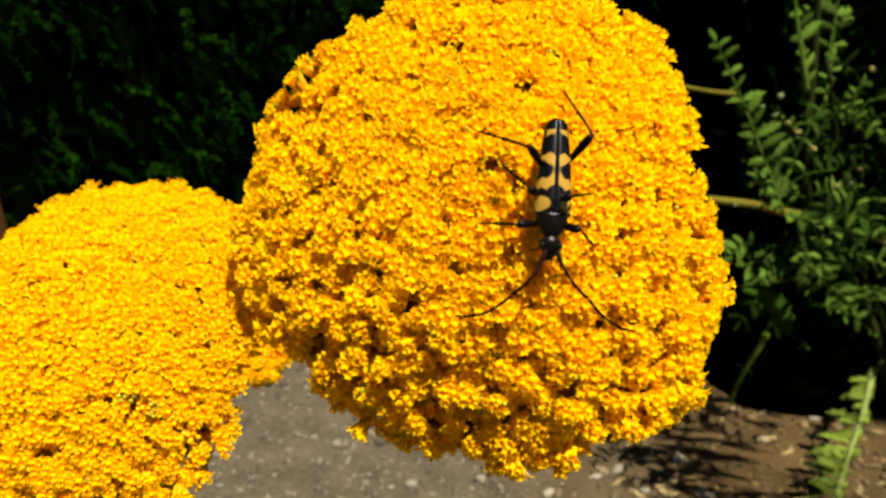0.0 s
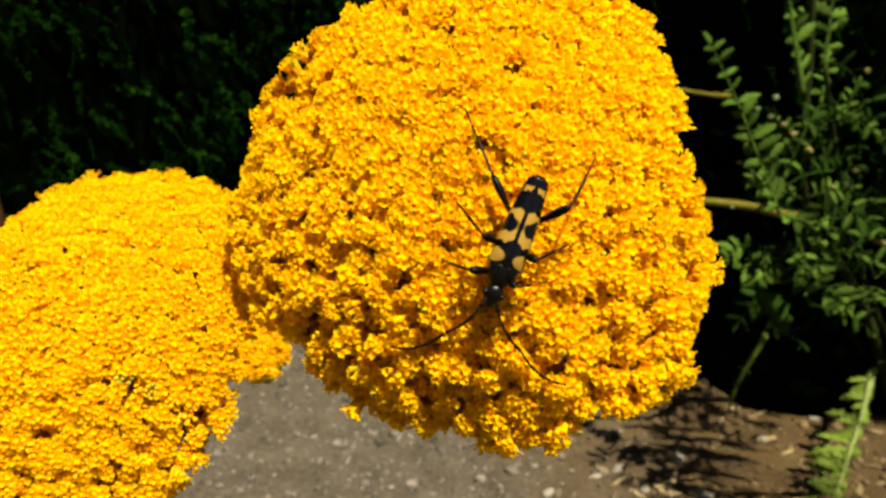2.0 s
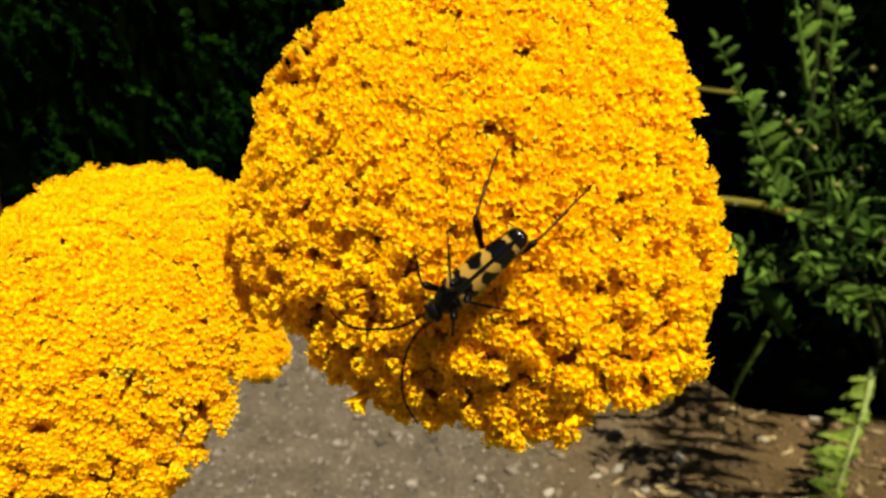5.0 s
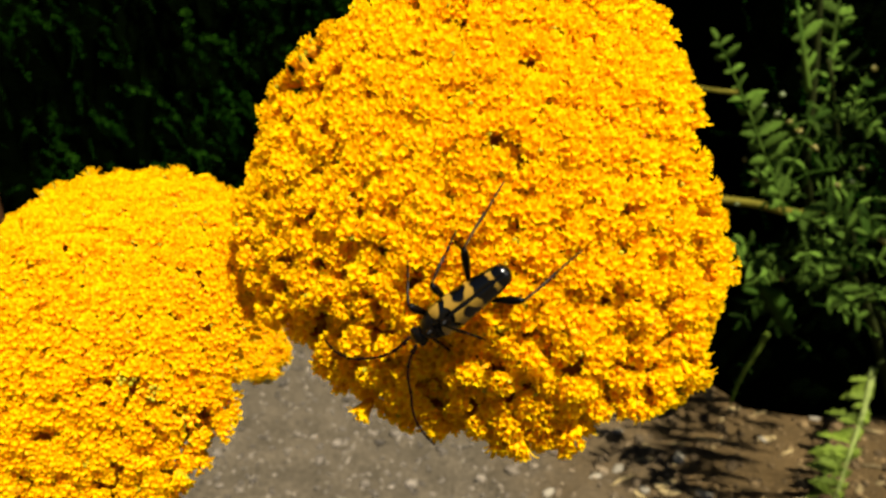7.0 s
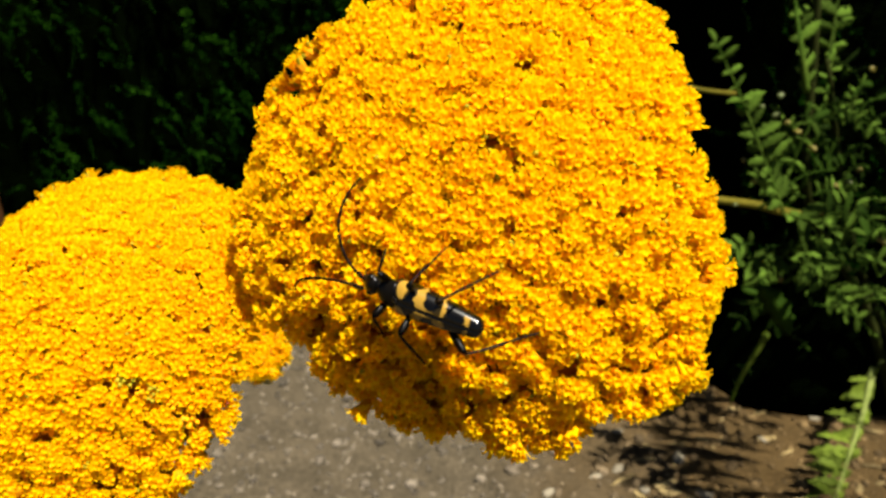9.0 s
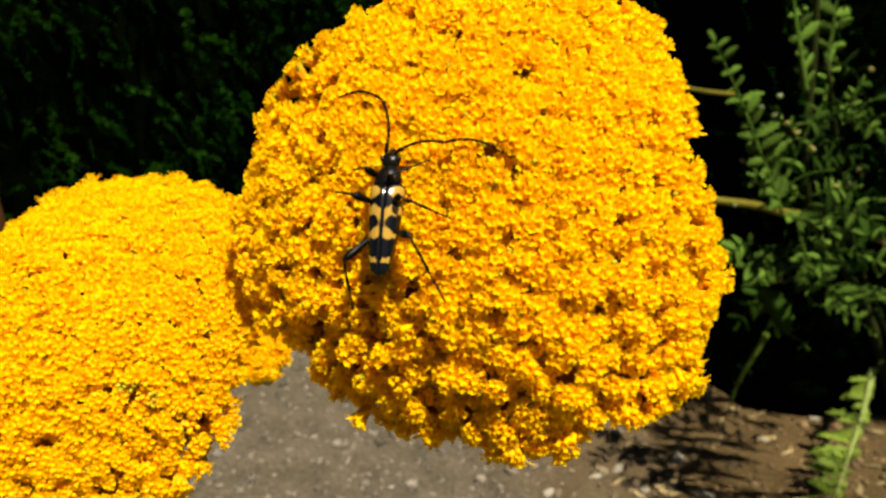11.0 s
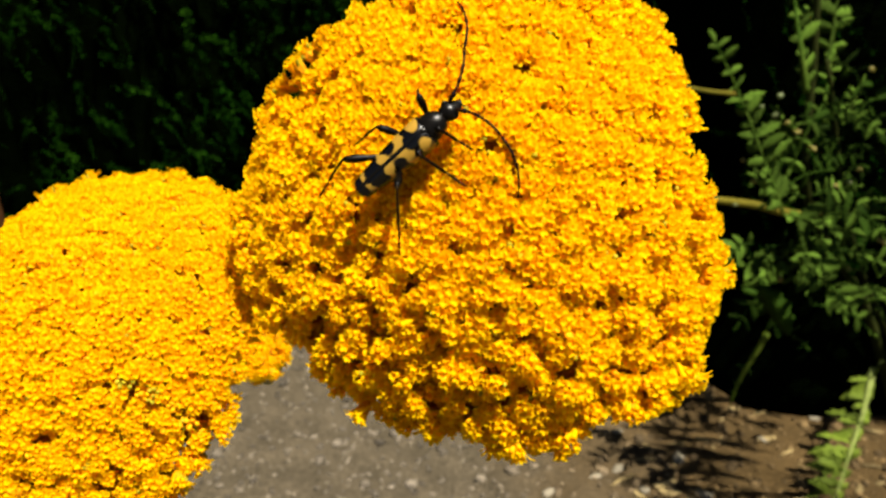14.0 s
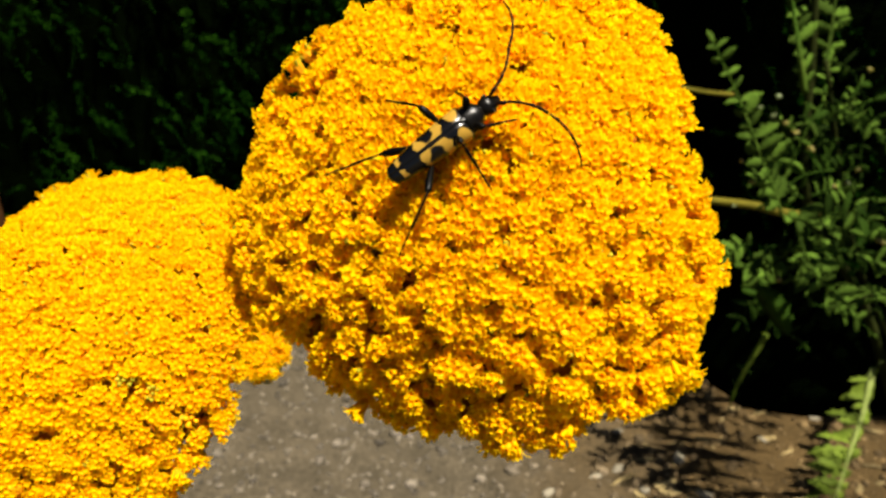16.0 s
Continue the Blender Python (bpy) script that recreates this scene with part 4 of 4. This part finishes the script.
def motions():
    for ob, share in ((big_head, 1.0), (next_head, 1.0), (small_head, 0.45)):
        rest = ob.matrix_basis.copy()
        walk(ob, [(row[0], swayed(row, share) @ rest) for row in SWAY])
    for ob, share in ((tall_plant, 0.42), (bushy_plant, 0.3), (low_plant, 0.2), (shade_plant, 0.2)):
        rest = ob.matrix_basis.copy()
        walk(ob, [(t, rest @ pose(0, 0, 0, -0.15 * share * y, share * x, 0)) for t, x, y, z, rx, ry, rz in SWAY])
    walk(beetle, [(t, pose(x * MM, y * MM, z * MM, rx, ry, rz)) for t, x, y, z, rx, ry, rz in CRAWL])
    for (word, name), rows in (
            (("left", "fore"), STEPS_LEFT_FORE), (("left", "mid"), STEPS_LEFT_MID), (("left", "hind"), STEPS_LEFT_HIND),
            (("right", "fore"), STEPS_RIGHT_FORE), (("right", "mid"), STEPS_RIGHT_MID), (("right", "hind"), STEPS_RIGHT_HIND)):
        thigh, shin = LEGS[word, name]
        hip, knee = thigh.location.copy(), shin.location.copy()
        walk(thigh, [(t, pose(*hip, rx, ry, rz)) for t, rx, ry, rz, bend in rows])
        walk(shin, [(t, pose(*knee, 0, bend, 0)) for t, rx, ry, rz, bend in rows])
    for word, rows in (("left", FEEL_LEFT), ("right", FEEL_RIGHT)):
        inner, outer = FEELERS[word]
        base, joint = inner.location.copy(), outer.location.copy()
        walk(inner, [(t, pose(*base, rx, ry, rz)) for t, rx, ry, rz, bend in rows])
        walk(outer, [(t, pose(*joint, 0, bend, 0)) for t, rx, ry, rz, bend in rows])


SWAY = [
    (0, -0.02, -0.42, -1.7, 0.41, 0.07, 0.01), (0.5, -2.66, 6.04, 1.45, -0.85, -0.12, -0.48), (1, -0.08, -0.37, -0.99, 0.39, -0.02, -0.07),
    (1.5, -0.86, 2.39, 0.95, -0.55, 0.03, -0.12), (2, -1.05, 1.92, 0, -0.12, -0.16, -0.18), (2.5, 0.41, -0.31, 0.32, 0.03, 0.19, 0.1),
    (3, -0.92, 1.97, 0.5, -0.3, -0.07, -0.17), (3.5, 1.1, -1.71, 0.6, 0.11, 0.1, 0.19), (4, -0.16, 0.84, 1.04, -0.37, 0.05, -0.02),
    (4.2, 0.23, 0.38, 1.78, -0.69, 0.02, -0.14), (6.3, -0.21, 1.03, 1.39, -0.44, -0.07, -0.1), (6.5, -0.35, 0.72, 0.37, -0.03, -0.01, -0.12),
    (7, 0.42, -0.01, 1.12, -0.12, 0.13, 0.05), (7.5, -0.55, 1.2, 0.38, -0.21, -0.09, -0.09), (8, 0.16, 0.15, 0.82, -0.1, 0, 0.01),
    (8.5, -0.4, 0.79, 0.2, -0.01, -0.01, -0.12), (9, 0.03, 0.32, 0.68, -0.07, 0.02, -0), (11.5, -0.26, 0.33, -0.36, 0.06, -0.02, -0.03),
    (12, -0.26, 0.42, 0.01, 0.01, -0.06, -0.07), (12.5, -0, -0, -0, -0, -0, -0), (13, 0.09, -0.09, 0.13, 0.02, 0.01, 0.06),
    (13.5, 0.37, -0.48, 0.32, 0, 0.03, 0.07), (14, -0.07, 0.3, 0.42, -0.05, -0.01, -0.03), (14.5, 0.01, 0.17, 0.47, -0.06, -0.04, -0.03),
    (15, -0.34, 0.78, 0.2, -0.1, 0.01, -0.07), (15.5, -0.33, 1.01, 0.52, -0.12, 0.01, -0.06), (16, -0.46, 1.09, 0.25, -0.14, 0, -0.1),
]
CRAWL = [
    (0, 12.52, 77.07, 422.62, -9.7, 57.8, -97.3), (0.5, 9.18, 80.98, 422.56, -5.5, 58.2, -94.4), (1, 11.39, 74.68, 418.89, -25.9, 62.3, -118.2),
    (1.5, 9.79, 76.9, 419.82, -46.8, 51.4, -144.7), (2, 8.49, 75.39, 416.71, -40.5, 59.9, -136.8), (2.5, 9.41, 73.66, 415.79, -52, 64, -151),
    (3, 6.26, 75.71, 414.54, -59.2, 64.3, -161.5), (3.5, 8.13, 71.69, 414.2, -63.1, 56.4, -166.6), (4, 4.77, 74.33, 413.91, -68.1, 48.9, -177.2),
    (4.2, 5.29, 73.57, 413.64, -70.3, 48.7, -179.2), (6.3, 1.28, 72.14, 410.53, -73.2, 40.4, 174.3), (6.5, 1.43, 71.75, 409.39, -73.8, 43.1, 174.5),
    (7, 2.2, 71.65, 409.7, -80.9, 44.4, 164.7), (7.5, 0.01, 72.69, 408.46, -79.9, 40.8, 163.3), (8, 1.17, 71.89, 409.09, -79.2, 15.6, 155.4),
    (8.5, -0.84, 72.4, 408.79, -81.6, 14.5, 159.4), (9, -1.88, 72.28, 408.87, -84.8, -10.4, 154.4), (9.2, -2.56, 73.42, 408.62, -78.8, -22.5, 142.6),
    (9.9, -5.73, 75.87, 410.24, -55.5, -44.8, 127.9), (10.6, -6.93, 78.74, 414.33, -23.6, -51, 100.7), (11.3, -7.02, 80.51, 418.11, 6.3, -53.4, 76.1),
    (11.5, -7.63, 80.75, 418.66, 0.9, -54.1, 82.2), (12, -7.1, 81.8, 420.44, -0, -50.2, 82.9), (12.5, -7.32, 81.78, 420.65, 4, -51.8, 77.7),
    (13, -7.33, 81.56, 421.28, 23.2, -53.3, 55.1), (13.5, -5.83, 81.67, 423.95, 49.5, -44.8, 24), (14, -4.79, 81.29, 424.49, 59, -40.7, 9.3),
    (14.5, -4.01, 81.09, 425.47, 63.5, -34.2, -1.1), (15, -3.54, 80.76, 426.09, 66.7, -26.4, -14.7), (15.5, -2.18, 81.66, 426.15, 63.1, -24.9, -3.9),
    (16, -0.62, 81.97, 425.57, 54.3, -33, 17.7),
]
STEPS_LEFT_FORE = [
    (0, 3.7, -51.7, 66.4, 110.9), (0.5, 22.5, -43.2, 78.4, 112), (1, -7.3, -31, 58.9, 76.5),
    (1.5, 18.6, -40, 78, 91.2), (2, 28.9, -71.1, 53.2, 140.7), (2.5, -67.9, -73.9, 106.5, 128.1),
    (3, -33.1, -73.3, 82.3, 113.6), (3.5, -2.5, -81.3, 67.4, 128.2), (4, -8.8, -69.5, 68.7, 112.2),
    (4.2, -38.2, -66.8, 76.9, 111.6), (6.3, -27.7, -69.6, 76, 144), (6.5, -20, -65.3, 70, 134.1),
    (7, -177.7, -80.5, -117.3, 145), (7.5, -21.4, -64.6, 69.8, 115.6), (8, 19.1, -68.6, 59.2, 110.3),
    (8.5, 0.9, -59.8, 65.5, 104.7), (9, 15.6, -51.9, 69.3, 95), (9.2, -27.4, -64.5, 71.1, 97.3),
    (9.9, -12, -51.5, 62.5, 102.6), (10.6, -18.8, -61, 66.9, 110.8), (11.3, 12.5, -56.4, 66.6, 116.2),
    (11.5, 5, -52.7, 66.6, 117.4), (12, -12.1, -72.4, 71.1, 127.5), (12.5, 2.4, -71.4, 64.6, 128.1),
    (13, 7.1, -51.1, 67.4, 109.8), (13.5, 11.9, -35.8, 74.8, 97.6), (14, 5.3, -31.5, 70.2, 99.9),
    (14.5, 8.1, -7.7, 77.9, 63.3), (15, 3.5, -2.1, 71.3, 76.2), (15.5, 0.3, -31.3, 65.9, 99.7),
    (16, 20.3, -73.3, 55.6, 135.1),
]
STEPS_LEFT_MID = [
    (0, 68.5, -81.6, 36.1, 140.6), (0.5, 13.4, -35.2, 102.7, 81.8), (1, 24.9, -53.6, 97.5, 104.6),
    (1.5, 8.4, -64.6, 89, 116.2), (2, 29.1, -62.1, 88.9, 117.2), (2.5, 25.6, -56.4, 94.9, 103.7),
    (3, 20.1, -31.4, 113.1, 70), (3.5, 13.8, -41.7, 99.9, 82.3), (4, 40.4, -80.8, 60.8, 126.6),
    (4.2, 69.8, -78.5, 40.8, 129.6), (6.3, -33.8, -79.4, 112.6, 139), (6.5, 18.9, -88, 72.3, 146),
    (7, 179.3, -82.3, -89.1, 144.5), (7.5, 43.3, -78.6, 61.7, 136.7), (8, -0.7, -66.6, 90.1, 109.6),
    (8.5, -1.9, -67.2, 90.4, 111), (9, 15.6, -52.8, 94.9, 90.8), (9.2, 31.7, -63.1, 87.5, 104.1),
    (9.9, -3.6, -42, 87.6, 88.1), (10.6, -4.2, -39.4, 86.7, 90.3), (11.3, -19.6, -49.4, 81.2, 105.5),
    (11.5, -17.1, -42.6, 78, 102), (12, -35, -67.6, 98.9, 127.1), (12.5, -29.6, -71, 101, 130.8),
    (13, -3.5, -64.2, 90.4, 125.5), (13.5, 21.6, -36.1, 111.4, 97.7), (14, 22.9, -26.8, 121.6, 81.7),
    (14.5, 9.6, -29.3, 100.8, 86.6), (15, 16.5, -19.8, 114.6, 71.8), (15.5, 15, -17, 113.2, 62.7),
    (16, 10.2, -17.7, 105.1, 62.6),
]
STEPS_LEFT_HIND = [
    (0, 36.1, -41.3, 143.5, 95.4), (0.5, 25.2, 0.4, 165.9, 21.4), (1, 26.4, 7.3, 172.4, 14.9),
    (1.5, 31.9, -50, 125.7, 107.2), (2, 23.3, -32.4, 137.3, 79.5), (2.5, 20.5, -21.5, 141.5, 68.4),
    (3, 23.2, -27.8, 141.1, 79.7), (3.5, 25.5, -20.6, 151.7, 68.3), (4, 25.3, -1.7, 165.1, 39.2),
    (4.2, 26.3, 8.6, 172.5, 22.2), (6.3, 23.2, -11.1, 153.7, 56.5), (6.5, 22.5, -15.2, 149.3, 64),
    (7, 21.4, -10.7, 149.8, 64.6), (7.5, 22.1, -12.3, 150.3, 67.2), (8, 23.5, -55.3, 117.5, 122.4),
    (8.5, 23.7, -52.2, 120.2, 112.6), (9, 29.3, -24.6, 156.7, 81.4), (9.2, 19.4, -46.6, 123, 97.6),
    (9.9, 13, -47.8, 119.4, 105.8), (10.6, 11, -41.5, 120.9, 106.3), (11.3, 25, -15.6, 154.8, 68.8),
    (11.5, 24.9, -16.2, 154, 68.1), (12, 23.7, -12.7, 153.8, 65), (12.5, 26.3, -12.5, 161, 62),
    (13, 29.5, -11, 174.3, 52.1), (13.5, 38.4, -49.3, 130.7, 117.5), (14, 22.5, -21, 145.3, 71.2),
    (14.5, 25, -26.5, 145.3, 76.4), (15, 28, -20.3, 158.2, 57.1), (15.5, 24.6, -10.4, 157.7, 48.6),
    (16, 17.5, 16.9, 149.5, 14.9),
]
FEEL_LEFT = [
    (0, 60.1, 3.5, 37.3, 27.8), (0.5, 59.1, 5.5, 38.3, 25.8), (1, 46.7, -3.6, 12.1, 54.9),
    (1.5, 57.7, -3.5, 22, 69.1), (2, 64.6, 3.1, 47.5, 27.8), (2.5, 63.5, -12.5, 9.6, 70.3),
    (3, 68.1, -10.6, 20.6, 60.4), (3.5, 58.5, -11.8, 7.8, 64.5), (4, 58.3, -3.7, 22.3, 29.9),
    (4.2, 65.3, -10.2, 17.2, 59.9), (6.3, 81.9, -18, 32.3, 16), (6.5, 71.9, -8.3, 45.3, 25.2),
    (7, 70.3, -6.5, 43.9, 29.3), (7.5, 67.2, -0.9, 47.9, 30.2), (8, 80.4, -16.7, 23, 27.6),
    (8.5, 85.8, -24.8, 46.3, 19.5), (9, 47.2, -8.6, 6.7, 52.9), (9.2, 74, -13.1, 24.2, 29.3),
    (9.9, 58.9, -5.4, 20, 48.2), (10.6, 64.4, -13.9, 6.8, 70.4), (11.3, 59.9, -13.3, 5.7, 81.8),
    (11.5, 62.4, 3.5, 42.4, 29.1), (12, 80.8, -17.2, 32.6, 23.3), (12.5, 75.1, -12.5, 37.3, 25.5),
    (13, 65.5, -5.5, 30.4, 27.7), (13.5, 60.2, 13.4, 49.6, 30.4), (14, 55, 8.9, 35.5, 28.6),
    (14.5, 61.1, 10.1, 48.1, 27.9), (15, 54.5, 17.9, 42.9, 27.4), (15.5, 51.4, 15.5, 36.3, 40.4),
    (16, 56, 4.6, 31.8, 29.6),
]
STEPS_RIGHT_FORE = [
    (0, -12.6, -24.7, -79.7, 70), (0.5, 5.4, -18.3, -58.7, 74.6), (1, 29.6, -71.4, -78.6, 138.7),
    (1.5, -0.2, -64.6, -65.5, 130.7), (2, -7, -35.7, -70.9, 89.7), (2.5, -9.5, -77.3, -59.8, 124.5),
    (3, -175.7, -71.1, 108, 145.8), (3.5, -9, -70.2, -62.1, 118.8), (4, 3, -77.3, -67.4, 123.4),
    (4.2, -17.6, -71.6, -58, 116.5), (6.3, -15.1, -26.7, -82, 74.5), (6.5, -17.1, -27.6, -84, 75.6),
    (7, -22, -36.5, -83.6, 78.3), (7.5, -29.7, -67, -56.9, 125.9), (8, 8, -54.4, -64.4, 91.2),
    (8.5, 14.9, -38.2, -54.9, 88.9), (9, 18.5, -51.3, -60.6, 122.5), (9.2, 86.1, -78.6, -132.1, 136.5),
    (9.9, 49.3, -72.1, -90.1, 125.3), (10.6, 110.5, -78.3, -157.7, 120.3), (11.3, -16.1, -83.2, -52.7, 96.7),
    (11.5, 5.1, -45.2, -63.2, 50.6), (12, -45, -68.6, -48.8, 84.5), (12.5, -36.9, -69.3, -51.5, 82.3),
    (13, 3.4, -85.8, -68.6, 105.8), (13.5, -164, -60.6, 87.4, 144.7), (14, -10.5, -78.2, -58.8, 124),
    (14.5, 10.3, -68.8, -69, 128), (15, 1.3, -39.5, -64.7, 129.1), (15.5, -3.7, -55.4, -66, 103.8),
    (16, 57.4, -67, -85.6, 117.1),
]
STEPS_RIGHT_MID = [
    (0, -34.3, -58.4, -94.1, 114.3), (0.5, -22.5, -45.9, -103.5, 98.9), (1, -29.7, -58.4, -93.3, 111.3),
    (1.5, -51.4, -74.1, -63.1, 132.5), (2, -15.3, -47.7, -97.7, 95.6), (2.5, 6, -62.7, -90.3, 105.4),
    (3, -15.9, -73.3, -83, 115.9), (3.5, -33.1, -80.2, -67, 127), (4, -145.2, -74.4, 39.9, 143.6),
    (4.2, -162.7, -68.9, 62.5, 147.8), (6.3, -23.7, -39.4, -110.8, 89.2), (6.5, -25.6, -42.4, -109.9, 94.8),
    (7, -23.7, -40.2, -110.1, 89.4), (7.5, -24.8, -36.7, -115.1, 87.9), (8, -16.3, -65.5, -87.4, 113.9),
    (8.5, -21.5, -57.4, -93.1, 117), (9, -9.7, -56.7, -91.6, 121.1), (9.2, -5.6, -73.9, -87.4, 127.6),
    (9.9, 9.1, -76.5, -95, 120.3), (10.6, 2.3, -83.2, -91.8, 110.9), (11.3, -29.2, -58.2, -93.5, 77),
    (11.5, -24, -46.2, -104.4, 61.4), (12, -24.6, -37.3, -114.2, 50.7), (12.5, -22.3, -34.9, -113.3, 44.4),
    (13, -27.6, -53.5, -98.6, 73.7), (13.5, 4.1, -66, -90.7, 84.5), (14, 19.6, -73, -98.5, 105.9),
    (14.5, 25, -72.4, -100.5, 114), (15, 15.7, -66.7, -93.2, 126.8), (15.5, 47, -85.6, -131, 129.2),
    (16, -3.4, -72.9, -88.6, 100.4),
]
STEPS_RIGHT_HIND = [
    (0, -7.7, -59.4, -114.3, 111.7), (0.5, -19.6, -37.2, -129.6, 83.1), (1, -11.5, -29.2, -125.8, 70.8),
    (1.5, -3.8, -31.5, -117.8, 72), (2, -10.8, 5.5, -133.8, 14.9), (2.5, -9.3, 0.5, -130.2, 26.3),
    (3, -12.1, 8.8, -136.8, 14.9), (3.5, -12.1, -3.3, -134.5, 32), (4, -11.3, -20.5, -128.4, 58),
    (4.2, -12.7, -29.5, -126.9, 71.8), (6.3, -15.3, -26.1, -131.4, 71.4), (6.5, -16.5, -26.3, -132.8, 73.4),
    (7, -14.2, -20.9, -132.3, 70.4), (7.5, -13.8, -11.1, -135.2, 55.7), (8, 1.9, -28.6, -112.6, 74.6),
    (8.5, -1.5, -28.6, -115.9, 80.4), (9, -18.9, -59.9, -113.7, 128.6), (9.2, -4.1, -37, -117.4, 97.7),
    (9.9, -39.7, -62.2, -109.2, 126.6), (10.6, -45.4, -66.5, -100.9, 124.2), (11.3, -16.1, -42.1, -123.9, 71.9),
    (11.5, -17.1, -36.8, -127.6, 64.7), (12, -16.4, -22.5, -134.6, 47.5), (12.5, -15, -41.1, -123.7, 69),
    (13, -8.2, -40.2, -119.6, 63.4), (13.5, -17.6, -54.2, -117.3, 86.7), (14, -20.9, -61.1, -112.8, 97.3),
    (14.5, -6, -49.5, -116.3, 79.7), (15, -2.1, -46, -115.4, 77.5), (15.5, -8.3, -47.9, -117.5, 80.7),
    (16, -20.4, -33.9, -132.7, 70.9),
]
FEEL_RIGHT = [
    (0, -53.9, 8.5, -33.2, 36.6), (0.5, -45.7, 0.4, -15.5, 71.6), (1, -66.9, 1.9, -53, 19.1),
    (1.5, -56.5, 6.8, -35.3, 28.1), (2, -54.2, 3.7, -28, 27), (2.5, -64.2, -2.5, -34.9, 52.7),
    (3, -64, -7, -23.8, 53.2), (3.5, -56.8, 1.7, -29, 30.1), (4, -64.1, -9.7, -17.1, 72.7),
    (4.2, -60.7, -8.3, -16.3, 59.6), (6.3, -52.3, 7.2, -29.6, 30.1), (6.5, -45.4, -5.5, -9.2, 60.8),
    (7, -54.7, -9.2, -9.9, 43.4), (7.5, -61.6, -18.2, 3.6, 87.7), (8, -73.3, -9.5, -56.3, 14.5),
    (8.5, -50.6, -8.1, -8.9, 28.2), (9, -58.1, 7.2, -38.7, 52.5), (9.2, -70.3, 7.5, -79.1, 30.1),
    (9.9, -74, -12.1, -32, 70.6), (10.6, -77.8, -17.7, -57.2, 44), (11.3, -70.5, -7.1, -88, 14.5),
    (11.5, -75.5, -15.3, -63, 28.2), (12, -74.3, -20, -75.9, 29.9), (12.5, -99, -27.4, -25.9, 98.1),
    (13, -70.6, -11.8, -87.1, 26.3), (13.5, -77.5, -16.2, -53.3, 50.4), (14, -72.9, -11, -71.9, 46.2),
    (14.5, -53.7, -4, -17, 63.6), (15, -44.3, 14.8, -26.9, 44.1), (15.5, -69.9, -1.9, -60.3, 41.8),
    (16, -73.2, -9.6, -51, 47),
]
motions()
